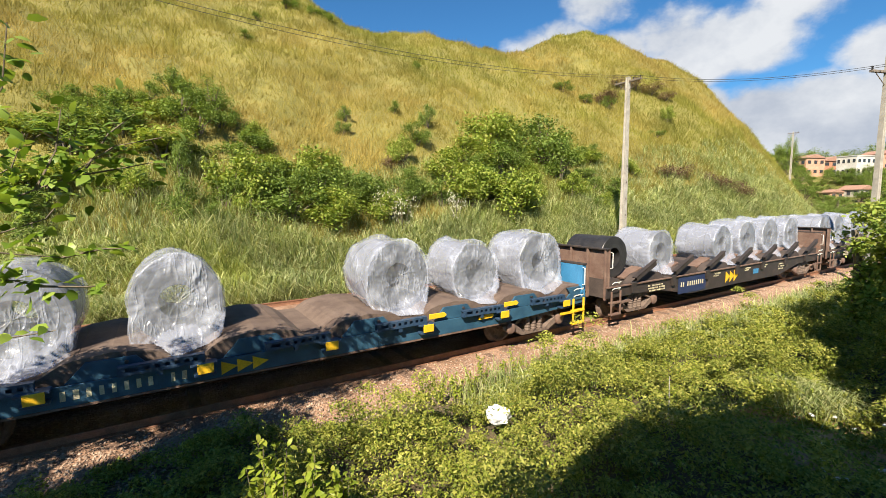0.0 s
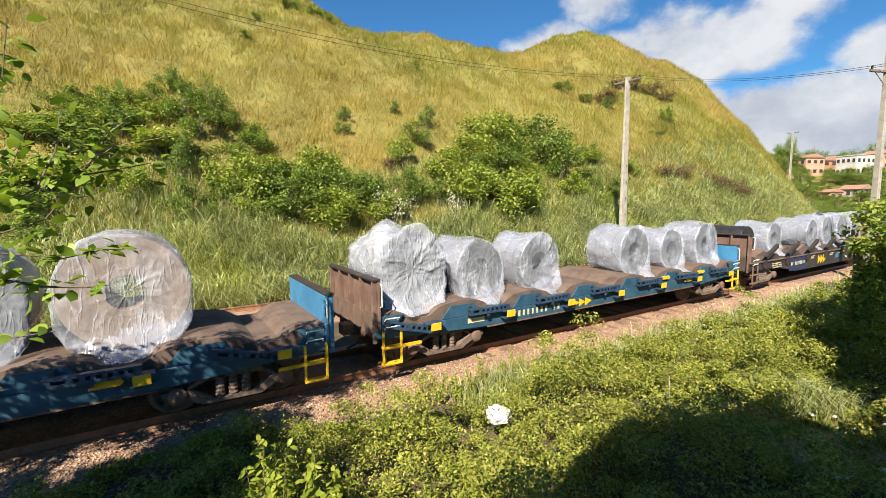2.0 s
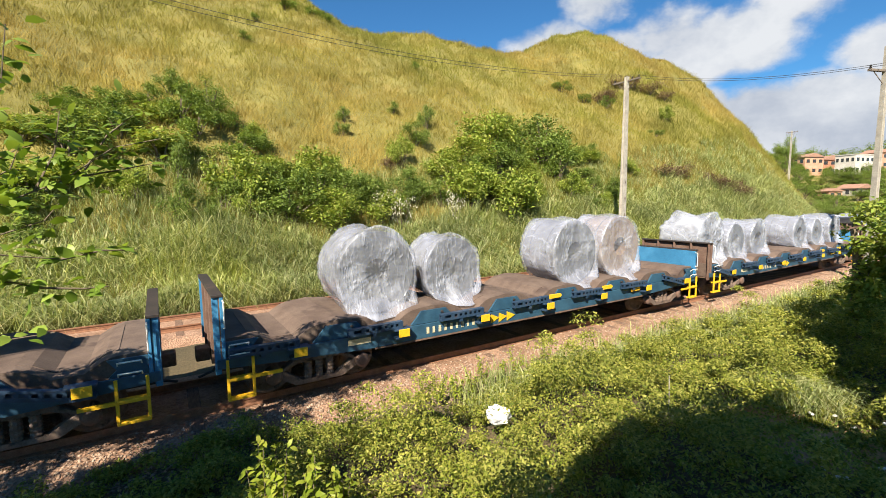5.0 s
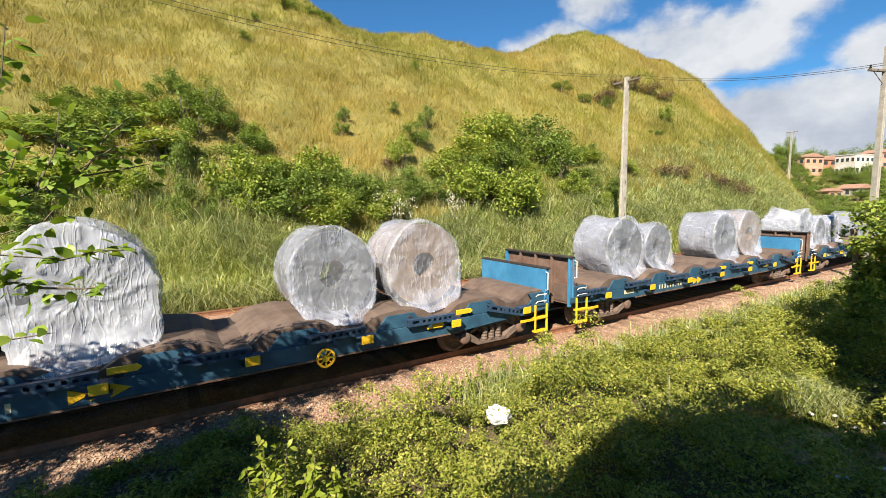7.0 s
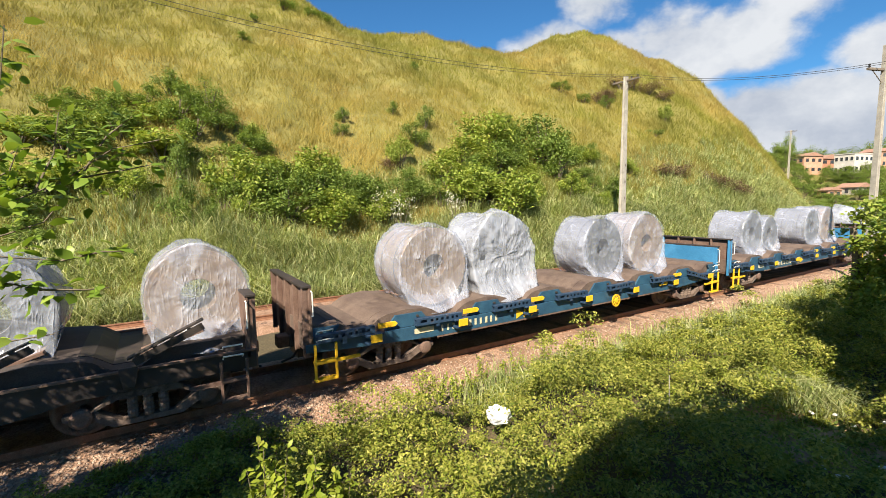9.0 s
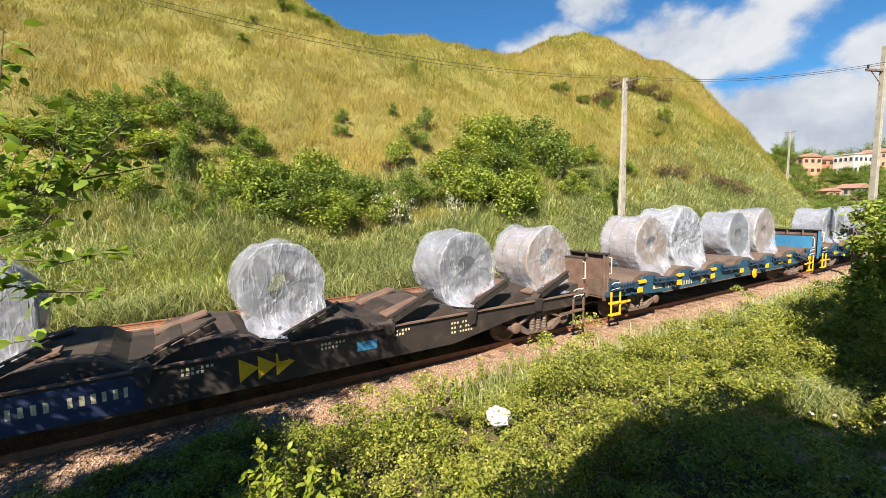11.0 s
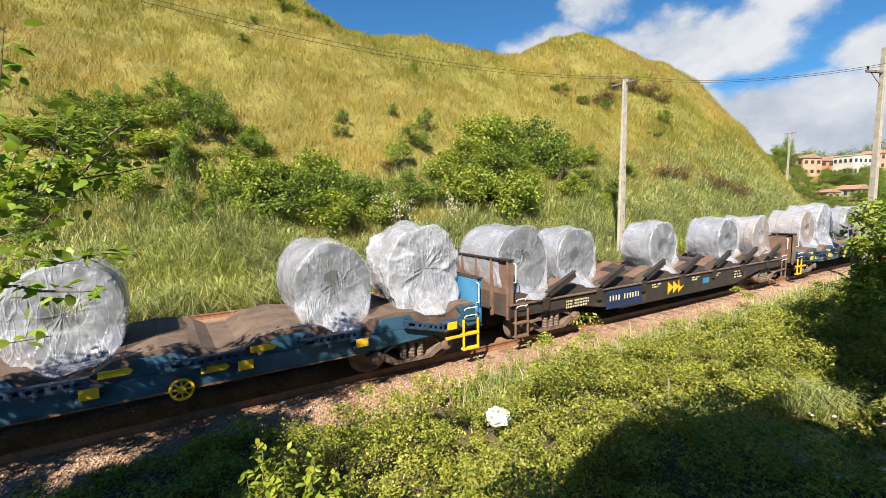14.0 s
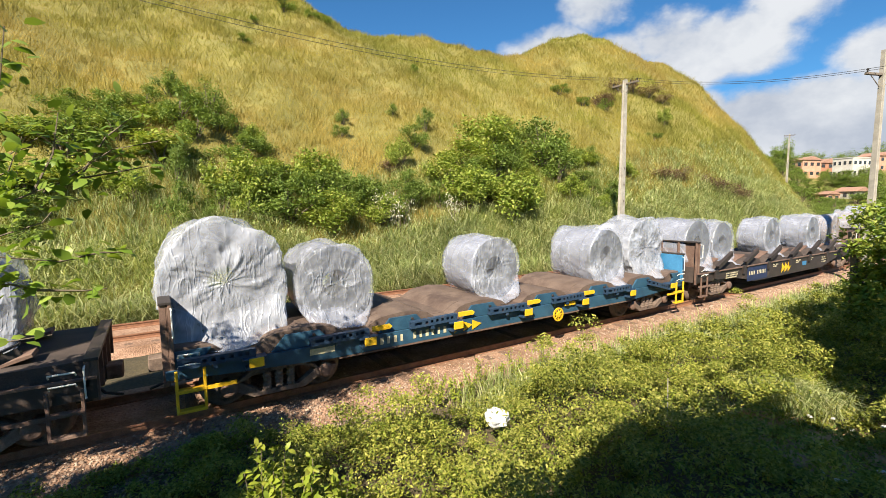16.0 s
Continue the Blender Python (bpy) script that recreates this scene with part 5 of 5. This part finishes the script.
def leafy_tree(name, trunk, limbs, crown_blobs, leaf, count, mat, label, seed, extra=()):
    """Tapered trunk and limbs, and a crown of single leaves round the blobs; extra: leafed sprays along given ways."""
    rng = np.random.default_rng(seed)
    t = thing(name, label, "tree")
    base = Vector(trunk[0])
    t.matrix_basis = Matrix.Translation(base)
    bm = bmesh.new()
    tube(bm, [Vector(p) - base for p in trunk], 0.16, 9, 0.07)
    part("trunk", bm, MAT["bark"], t)
    for pts in limbs:
        bm = bmesh.new()
        tube(bm, [Vector(p) - base for p in pts], 0.04, 7, 0.008)
        part("limb", bm, MAT["bark"], t)
    pos = []
    tot = sum(r[0] * r[1] * r[2] * dense for _, r, dense in crown_blobs)
    for c, r, dense in crown_blobs:
        k = int(count * r[0] * r[1] * r[2] * dense / tot)
        clumps = rng.normal(size=(max(k // 40, 1), 3))
        clumps /= np.linalg.norm(clumps, axis=1)[:, None]
        clumps *= rng.random(len(clumps))[:, None] ** 0.45
        q = np.repeat(clumps, 40, 0) * r + rng.normal(size=(len(clumps) * 40, 3)) * 0.10
        pos.append(np.array(c) + q)
    for pts, m, spread in extra:
        pts = np.array(pts, float)
        bm = bmesh.new()
        tube(bm, [Vector(p) - base for p in pts], 0.008, 5, 0.003)
        part("twig", bm, MAT["bark"], t)
        u = rng.random(m) * (len(pts) - 1)
        i = np.minimum(u.astype(int), len(pts) - 2)
        q = pts[i] + (pts[i + 1] - pts[i]) * (u - i)[:, None]
        pos.append(q + rng.normal(size=(m, 3)) * spread)
    pos = np.concatenate(pos)
    v, f = leaves(pos - np.array(base), rng.uniform(0.7, 1.25, len(pos)) * leaf, rng, 0.55, 0.45, True)
    part("crown", raw_mesh("crown", v, f, mat), None, t, "ragged crown of broad leaves")
    return t


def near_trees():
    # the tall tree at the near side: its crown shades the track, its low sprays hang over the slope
    sprays = [([(-1.5, 3.6, 3.3), (-0.98, 3.88, 3.65), (-0.82, 3.91, 3.78), (-0.52, 3.96, 3.93), (-0.22, 3.97, 4.17), (0.07, 3.97, 4.25)], 75, 0.09),
              ([(-0.66, 3.94, 3.86), (-0.54, 3.95, 4.12), (-0.49, 3.92, 4.39)], 42, 0.08),
              ([(-0.39, 3.97, 4.01), (-0.25, 3.96, 4.25), (-0.09, 3.95, 4.40)], 42, 0.08),
              ([(-1.5, 3.6, 3.7), (-0.91, 3.89, 3.89), (-0.76, 3.92, 4.0), (-0.68, 3.92, 4.22)], 38, 0.11),
              ([(-0.5, 4.07, 3.95), (-0.17, 4.09, 4.03), (0.02, 4.09, 4.08)], 40, 0.09),
              ([(-1.5, 3.7, 3.9), (-0.97, 3.98, 4.0), (-0.82, 4.01, 4.07), (-0.62, 4.03, 4.23)], 38, 0.10),
              ([(-1.5, 3.6, 3.3), (-0.96, 3.77, 3.52), (-0.82, 3.81, 3.59), (-0.61, 3.85, 3.67), (-0.53, 3.86, 3.78)], 38, 0.10),
              ([(-1.5, 3.3, 3.4), (-0.89, 3.48, 3.52), (-0.72, 3.52, 3.48), (-0.5, 3.55, 3.44)], 34, 0.05),
              ([(-0.5, 3.55, 3.44), (-0.3, 3.57, 3.48), (-0.12, 3.59, 3.47)], 22, 0.035),
              ([(-1.5, 3.3, 3.2), (-0.9, 3.46, 3.35), (-0.73, 3.5, 3.33), (-0.61, 3.51, 3.28)], 40, 0.045),
              ([(-0.61, 3.51, 3.28), (-0.4, 3.53, 3.25), (-0.28, 3.55, 3.25)], 13, 0.03),
              ([(-1.5, 3.2, 2.9), (-0.89, 3.31, 3.07), (-0.72, 3.34, 3.03), (-0.54, 3.38, 3.03)], 9, 0.03),
              ([(-1.5, 3.4, 3.8), (-0.84, 3.49, 4.09), (-0.68, 3.48, 4.41), (-0.62, 3.42, 4.75)], 60, 0.07)]
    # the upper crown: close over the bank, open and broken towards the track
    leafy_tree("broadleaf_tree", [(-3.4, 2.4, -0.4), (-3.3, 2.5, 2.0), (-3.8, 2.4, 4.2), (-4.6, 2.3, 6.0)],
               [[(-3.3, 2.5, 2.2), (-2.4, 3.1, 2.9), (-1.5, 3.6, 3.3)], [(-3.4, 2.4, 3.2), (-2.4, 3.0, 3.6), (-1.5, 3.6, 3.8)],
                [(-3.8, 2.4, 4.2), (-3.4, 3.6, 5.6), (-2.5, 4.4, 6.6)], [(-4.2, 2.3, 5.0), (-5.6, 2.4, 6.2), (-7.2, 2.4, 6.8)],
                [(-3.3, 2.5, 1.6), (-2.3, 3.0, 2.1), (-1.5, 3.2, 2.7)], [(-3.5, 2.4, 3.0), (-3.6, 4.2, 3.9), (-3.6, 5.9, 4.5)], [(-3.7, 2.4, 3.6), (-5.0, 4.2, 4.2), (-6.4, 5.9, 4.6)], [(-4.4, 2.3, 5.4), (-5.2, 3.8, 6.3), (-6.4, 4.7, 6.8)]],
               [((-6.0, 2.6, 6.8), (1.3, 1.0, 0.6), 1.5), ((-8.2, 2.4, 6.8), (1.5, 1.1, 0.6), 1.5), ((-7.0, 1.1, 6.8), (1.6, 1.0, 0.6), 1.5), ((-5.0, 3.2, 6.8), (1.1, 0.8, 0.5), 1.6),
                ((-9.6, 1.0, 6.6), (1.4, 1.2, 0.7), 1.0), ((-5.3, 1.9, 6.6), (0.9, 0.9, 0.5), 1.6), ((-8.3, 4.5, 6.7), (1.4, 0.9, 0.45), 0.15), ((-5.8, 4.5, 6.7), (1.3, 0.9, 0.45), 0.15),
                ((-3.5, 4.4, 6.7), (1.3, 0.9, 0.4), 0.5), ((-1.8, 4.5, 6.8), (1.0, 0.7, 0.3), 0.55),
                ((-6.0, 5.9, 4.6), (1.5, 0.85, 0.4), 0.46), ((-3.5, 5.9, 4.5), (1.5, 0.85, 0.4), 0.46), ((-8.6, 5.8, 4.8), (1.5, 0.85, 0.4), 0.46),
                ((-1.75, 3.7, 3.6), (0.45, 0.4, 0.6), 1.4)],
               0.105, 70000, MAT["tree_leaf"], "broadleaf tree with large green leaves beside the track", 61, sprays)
    # scrubby trees at the right, beyond the mound
    leafy_tree("broadleaf_tree", [(15.0, 3.8, -0.3), (14.9, 3.8, 1.0), (14.7, 3.8, 2.2), (14.6, 3.9, 3.0)],
               [[(14.9, 3.8, 1.0), (14.6, 3.7, 1.5), (14.5, 3.5, 2.0)], [(14.7, 3.8, 1.9), (15.2, 3.4, 2.6), (15.6, 3.0, 2.9)]],
               [((15.1, 3.45, 2.9), (1.0, 0.8, 0.8), 1.0), ((14.6, 3.5, 2.0), (0.6, 0.5, 0.8), 1.0), ((15.4, 3.2, 1.8), (1.1, 1.0, 1.3), 1.0), ((14.5, 3.6, 0.9), (0.6, 0.5, 0.7), 1.0), ((14.5, 3.4, 1.1), (0.5, 0.5, 0.9), 1.0)],
               0.13, 9000, MAT["shrub"], "low spreading tree with glossy leaves", 62)
    # mostly out of view; crown blobs added to shade the ground at the right
    leafy_tree("broadleaf_tree", [(12.4, 1.8, -0.3), (12.4, 1.8, 1.0), (12.5, 1.8, 2.4), (12.5, 1.7, 3.6)],
               [[(12.4, 1.8, 1.4), (11.8, 2.2, 2.0), (11.5, 2.5, 2.5)], [(12.5, 1.8, 2.2), (13.1, 2.2, 3.0), (13.5, 2.5, 3.4)]],
               [((12.5, 1.8, 3.4), (1.4, 1.1, 1.0), 1.0), ((11.9, 1.9, 2.2), (0.9, 0.7, 0.8), 1.0), ((12.8, 1.5, 1.2), (1.0, 0.8, 1.0), 1.0), ((11.4, 1.0, 3.0), (1.0, 1.0, 0.8), 1.0),
                ((10.6, 1.1, 3.7), (1.2, 0.7, 0.7), 1.5), ((8.6, 0.2, 3.7), (1.1, 0.7, 0.6), 1.5), ((9.8, 0.6, 4.4), (1.2, 0.8, 0.7), 1.5)],
               0.12, 21000, MAT["tree_leaf"], "leafy shrub tree, mostly out of view, added to cast shade", 63)


def weed_plant(x, y, z, h, seed, leaf=0.11):
    """An upright weed with a few stems and pairs of broad leaves."""
    rng = np.random.default_rng(seed)
    t = thing("weed_plant", "young upright weed with bright broad leaves", "weed", "weeds in the foreground", at=Matrix.Translation((x, y, z)))
    bm = bmesh.new()
    pos, size = [], []
    for s in range(4):
        a = rng.uniform(0, math.tau)
        tip = Vector((0.16 * math.cos(a), 0.16 * math.sin(a), h * rng.uniform(0.75, 1.0)))
        tube(bm, [(0, 0, 0), tuple(tip * 0.5), tuple(tip)], 0.009, 5, 0.004)
        for k in range(11):
            u = 0.3 + 0.7 * k / 10
            for _ in range(4):
                pos.append(np.array(tip) * u + rng.normal(size=3) * 0.012)
                size.append(leaf * (1.5 - 0.6 * u) * rng.uniform(0.8, 1.2))
    part("stalk", bm, MAT["bark"], t)
    v, f = leaves(np.array(pos), np.array(size), rng, 0.5, 0.3, True)
    part("foliage", raw_mesh("leaves", v, f, MAT["weed"]), None, t)


def ballast_stones():
    """Loose broken stone along the near side of the track and over the edge of the soil."""
    rng = np.random.default_rng(91)
    n = 15000
    x = -6 + 40 * rng.random(n) ** 1.3
    y = 8.15 + rng.normal(size=n) * 0.42
    z = np.maximum(ground(x, y), np.interp(y, [7.7, 8.4, 9.1], [-0.5, -0.185, -0.172]))
    s = rng.uniform(0.014, 0.042, n)
    e = np.array([[1, 0, 0], [-1, 0, 0], [0, 1, 0], [0, -1, 0], [0, 0, 0.8], [0, 0, -0.8]])
    v = np.stack([x, y, z], -1)[:, None] + e[None] * s[:, None, None] * rng.uniform(0.5, 1.3, (n, 6, 1))
    t = np.array([[0, 2, 4], [2, 1, 4], [1, 3, 4], [3, 0, 4], [2, 0, 5], [1, 2, 5], [3, 1, 5], [0, 3, 5]])
    stuff("ballast_stone", v.reshape(-1, 3), (t[None] + 6 * np.arange(n)[:, None, None]).reshape(-1, 3), MAT["stone"], "loose broken ballast stone beside the rails", "stones")


ballast_stones()
hill_plants()
hill_bushes()
near_scrub()
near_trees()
for wx, wy, wz, wh, ws_ in ((0.80, 4.95, -0.3, 1.6, 71), (0.90, 4.75, -0.3, 1.4, 72), (0.98, 4.95, -0.3, 1.45, 76), (1.30, 4.55, -0.3, 1.5, 73), (1.18, 4.35, -0.3, 1.25, 74), (1.55, 4.6, -0.3, 1.2, 75)):
    weed_plant(wx, wy, wz, wh, ws_)
for i_ in range(9):
    sx = 4.6 + 0.42 * i_
    weed_plant(sx, 7.45 + 0.12 * math.sin(5 * i_), float(ground(sx, 7.8)) - 0.05, 0.75 + 0.2 * math.sin(3 * i_), 80 + i_, 0.06)

# ---------------------------------------------------------------- poles, wires, houses, small things


def pole(x, y, h, label, r=0.17, arm_turn=0.0, arm_z=0.35):
    """Tapered concrete pole of H section with a timber crossarm and insulators."""
    z = float(ground(x, y)) - 0.2
    p = thing("utility_pole", label, "utility pole", "poles along the line", at=pose(x, y, z, 0, 0, arm_turn))
    bm = bmesh.new()
    prof = [(-1, -0.75), (1, -0.75), (1, -0.45), (0.45, -0.3), (0.45, 0.3), (1, 0.45), (1, 0.75), (-1, 0.75), (-1, 0.45), (-0.45, 0.3), (-0.45, -0.3), (-1, -0.45)]
    a = [bm.verts.new((u * r, w * r, 0)) for u, w in prof]
    b = [bm.verts.new((u * r * 0.6, w * r * 0.6, h)) for u, w in prof]
    for i in range(len(prof)):
        j = (i + 1) % len(prof)
        bm.faces.new((a[i], a[j], b[j], b[i]))
    bm.faces.new(b)
    part("shaft", bm, MAT["concrete"], p)
    for k in range(6):
        bm = bmesh.new()
        box(bm, -0.05, 0.05, -0.8 * r, -0.74 * r, 1.2 + k * 1.1, 1.34 + k * 1.1)
        part("step_hole", bm, MAT["wood"], p)
    bm = bmesh.new()
    box(bm, -0.06, 0.06, -1.0, 1.0, h - arm_z, h - arm_z + 0.11)
    part("crossarm", bm, MAT["wood"], p, "weathered timber crossarm", bevel=0.01)
    bm = bmesh.new()
    tube(bm, [(0.0, -0.7, h - arm_z), (0.02, -0.1, h - arm_z - 0.5)], 0.02)
    tube(bm, [(0.0, 0.7, h - arm_z), (0.02, 0.1, h - arm_z - 0.5)], 0.02)
    part("brace", bm, MAT["wood"], p)
    for y_ in (-0.9, -0.4, 0.9):
        bm = bmesh.new()
        turned(bm, [(0.02, 0), (0.05, 0.05), (0.03, 0.08), (0.055, 0.12), (0.03, 0.17)], 8, Matrix.Translation((0, y_, h - arm_z + 0.11)))
        part("insulator", bm, MAT["dark_steel"], p)
    return p


def wire(a, b, sag, r=0.011):
    a, b = Vector(a), Vector(b)
    bm = bmesh.new()
    n = 24
    mid = [a.lerp(b, i / n) - Vector((0, 0, 4 * sag * (i / n) * (1 - i / n))) - a for i in range(n + 1)]
    tube(bm, mid, r, 5)
    w = new("power_line", mesh_of("power_line", bm, MAT["wire"]))
    w.location = a
    tagged(w, "thin dark overhead cable between poles", "cable", "overhead cables")


pole(27.0, 19.4, 12.6, "concrete utility pole behind the railway with timber crossarm", 0.22)
pole(28.6, 7.0, 11.3, "concrete utility pole beside the railway", 0.15, 70, 1.15)
for dy, dz in ((-0.9, 0.0), (-0.4, 0.02)):
    zt = float(ground(27.0, 19.4)) - 0.2 + 12.6 - 0.1
    wire((27.0, 19.4 + dy, zt), (-16.0, 21.4 + dy, zt + 2.0), 2.0)
    wire((27.0, 19.4 + dy, zt), (28.3 + dy * 0.8, 7.0 + dy * 0.4, float(ground(28.3, 7.0)) + 10.15), 0.45)


def sack():
    bm = bmesh.new()
    bmesh.ops.create_icosphere(bm, subdivisions=3, radius=1.0)
    for v in bm.verts:
        n = noise.noise(v.co * 1.9) * 0.35 + noise.noise(v.co * 4.5) * 0.16
        v.co = v.co * (1 + n)
        v.co.x *= 0.2
        v.co.y *= 0.13
        v.co.z *= 0.17
    s = new("plastic_sack", mesh_of("plastic_sack", bm, MAT["bag"], False))
    s.matrix_basis = pose(4.62, 5.55, float(ground(4.62, 5.55) + canopy(4.62, 5.55)) + 0.10, 10, 25, -30)
    tagged(s, "crumpled white plastic sack lying on the scrub", "rubbish")
    bm = bmesh.new()
    tube(bm, [(0, 0, 0), (0.01, 0, 0.4), (0.0, 0.01, 0.8)], 0.007, 6)
    o = new("stake", mesh_of("stake", bm, MAT["concrete"]))
    o.location = (6.6, 3.8, float(ground(6.6, 3.8) + canopy(6.6, 3.8)) - 0.55)
    tagged(o, "thin pale stake standing in the scrub", "stake")
    r = random.Random(9)
    for i in range(16):
        x, y = r.uniform(7.5, 11), r.uniform(1.2, 3.0)
        bm = bmesh.new()
        bmesh.ops.create_icosphere(bm, subdivisions=1, radius=1.0)
        for v in bm.verts:
            v.co *= 1 + 0.5 * noise.noise(v.co * 2 + Vector((i, 0, 0)))
            v.co = Vector((v.co.x * 0.06, v.co.y * 0.04, v.co.z * 0.025))
        o = new("litter_scrap", mesh_of("litter_scrap", bm, MAT["litter"]))
        o.matrix_basis = pose(x, y, float(ground(x, y) + canopy(x, y)) + 0.02, r.uniform(-30, 30), r.uniform(-30, 30), r.uniform(0, 360))
        tagged(o, "pale scrap of litter on the scrub", "rubbish", "litter")


sack()


def house(x, y, z, w, d, h, wall, roof, turn, label, storeys=2, cols=3, flat=False):
    b = thing("house", label, "house", "houses on the far hillside", at=pose(x, y, z, 0, 0, turn))
    bm = bmesh.new()
    box(bm, -w / 2, w / 2, -d / 2, d / 2, -3, h)
    part("wall", bm, wall, b)
    bm = bmesh.new()
    if flat:
        box(bm, -w / 2 - 0.2, w / 2 + 0.2, -d / 2 - 0.2, d / 2 + 0.2, h + 0.004, h + 0.25)
    else:
        prism(bm, [(-w / 2 - 0.5, h + 0.004), (w / 2 + 0.5, h + 0.004), (0, h + w * 0.18)], -d / 2 - 0.4, d / 2 + 0.4)
    part("roof", bm, roof, b)
    for s in range(storeys):
        for c in range(cols):
            for face in (0, 1):
                cw = (w if face == 0 else d) / cols
                u = (c + 0.5) * cw - (w if face == 0 else d) / 2
                zz = h * (s + 0.38) / storeys
                fr, pn = bmesh.new(), bmesh.new()
                if face == 0:
                    box(fr, u - cw * 0.3, u + cw * 0.3, -d / 2 - 0.06, -d / 2 - 0.004, zz - 0.1, zz + 1.3)
                    box(pn, u - cw * 0.26, u + cw * 0.26, -d / 2 - 0.08, -d / 2 - 0.064, zz, zz + 1.2)
                else:
                    box(fr, -w / 2 - 0.06, -w / 2 - 0.004, u - cw * 0.3, u + cw * 0.3, zz - 0.1, zz + 1.3)
                    box(pn, -w / 2 - 0.08, -w / 2 - 0.064, u - cw * 0.26, u + cw * 0.26, zz, zz + 1.2)
                win = part("window", fr, wall, b)
                part("pane", pn, MAT["pane"], win)
    return b


def far_side():
    def at(az, dist):
        a = radians(az)
        x, y = dist * math.sin(a), dist * math.cos(a)
        return x, y, float(ground(x, y))
    for az, dist, w, d, h, wall, roof, turn, lab, st, co, flat in (
            (71.1, 215, 10, 9, 8.5, MAT["pink"], MAT["tile"], -24, "salmon house with clay roof and balconies", 2, 3, False),
            (72.5, 222, 12, 9, 7.0, MAT["brick"], MAT["tile"], -24, "unplastered brick house on the hillside", 2, 3, False),
            (74.7, 214, 12, 8, 9.0, MAT["plaster"], MAT["plaster"], -16, "tall white plastered house with flat roof", 2, 4, True),
            (76.3, 230, 11, 9, 7.5, MAT["pink"], MAT["tile"], -15, "salmon plastered house with clay roof", 2, 3, False),
            (72.9, 165, 6, 6, 3.4, MAT["pink"], MAT["tile"], -20, "small salmon house below the hillside", 1, 2, False),
            (74.9, 170, 9, 6, 3.2, MAT["concrete"], MAT["tile"], -10, "low grey house below the hillside", 1, 3, False)):
        x, y, z = at(az, dist)
        house(x, y, z - 1.0, w * 0.78, d * 0.78, h * 0.78, wall, roof, turn, lab, st, co, flat)
    for az, dist, w, h in ((69.3, 200, 5, 4.6), (69.9, 205, 3.2, 6.4), (68.7, 190, 5, 4.0), (69.6, 185, 5, 3.4), (71.9, 250, 6, 6.0), (73.8, 195, 5, 2.4), (74.4, 265, 8, 5.4),
                           (75.8, 265, 9, 6.0), (75.0, 190, 5, 2.5), (70.7, 165, 4, 2.4), (76.8, 250, 8, 6), (70.9, 240, 6, 4.5), (73.4, 260, 7, 5)):
        x, y, z = at(az, dist)
        bush(x, y, w, h, "tree", "dark rounded tree among the far houses", "trees on the far hillside", z)
    r = random.Random(8)
    for _ in range(120):
        x, y, z = at(r.uniform(68.5, 77.5), r.uniform(118, 212))
        k = r.uniform(1.4, 3.2)
        bush(x, y, k, k * r.uniform(0.5, 0.8), r.choice(("tree", "dark")), "dark rounded tree among the far houses", "trees on the far hillside", z)
    for i, (az, dist) in enumerate(((72.2, 92), (73.1, 95), (74.0, 98), (74.9, 96), (73.6, 88))):
        x, y, z = at(az, dist)
        parked_car(x, y, z, 100 + 7 * i)
    x, y, z = at(69.9, 118)
    pole(x, y, 10, "distant concrete utility pole", 0.2)


def parked_car(x, y, z, turn):
    c = thing("parked_car", "pale parked car beside the far road", "car", "parked cars", at=pose(x, y, z, 0, 0, turn))
    bm = bmesh.new()
    prism(bm, [(-2.05, 0.35), (2.05, 0.35), (2.1, 0.7), (1.9, 0.85), (1.0, 0.95), (0.5, 1.42), (-1.1, 1.45), (-1.8, 0.98), (-2.1, 0.9)], -0.82, 0.82)
    body = part("body", bm, MAT["carpaint"], c, bevel=0.06)
    for s in (-0.83, 0.823):
        bm = bmesh.new()
        prism(bm, [(-1.5, 0.98), (0.85, 0.98), (0.45, 1.36), (-1.05, 1.38)], s, s + 0.007)
        part("side_window", bm, MAT["pane"], body)
    for wx in (-1.3, 1.3):
        for wy in (-0.8, 0.62):
            bm = bmesh.new()
            turned(bm, [(0.31, 0), (0.31, -0.18)], 14, Matrix.Translation((wx, wy, 0.31)) @ ALONG_Y)
            part("wheel", bm, MAT["rubber"], c)


far_side()


def shade_house():
    """The plain house behind the camera that shades the scrub."""
    bm = bmesh.new()
    prism(bm, [(-3.6, -0.8), (3.9, -0.8), (3.9, 6.3), (0.0, 7.62), (-3.6, 6.4)], -7.0, -1.0)
    # unseen lower block, added to shade the ground below the bare patch
    box(bm, 3.9, 6.4, -7.0, -1.0, -0.8, 4.3)
    o = new("wall_south", mesh_of("wall_south", bm, MAT["concrete"]))
    tagged(o, "plain weathered concrete house wall behind the viewer", "wall", kind="structure")


shade_house()


# ---------------------------------------------------------------- what moves
def motions():
    times = [0, 2, 4, 6, 8, 10, 12, 14, 16]
    for ob, x, y, z, turn in MOVERS:
        walk(ob, [(t, pose(x + SPEED * t, y, z, 0, 0, turn)) for t in times])
    # wheels roll without slipping
    rate = math.degrees(SPEED / 0.42)
    spin = [i / 10 for i in range(161)]
    for ws in AXLES:
        p = ws.matrix_basis.translation.copy()
        walk(ws, [(t, pose(*p, 0, rate * t, 0)) for t in spin])


motions()
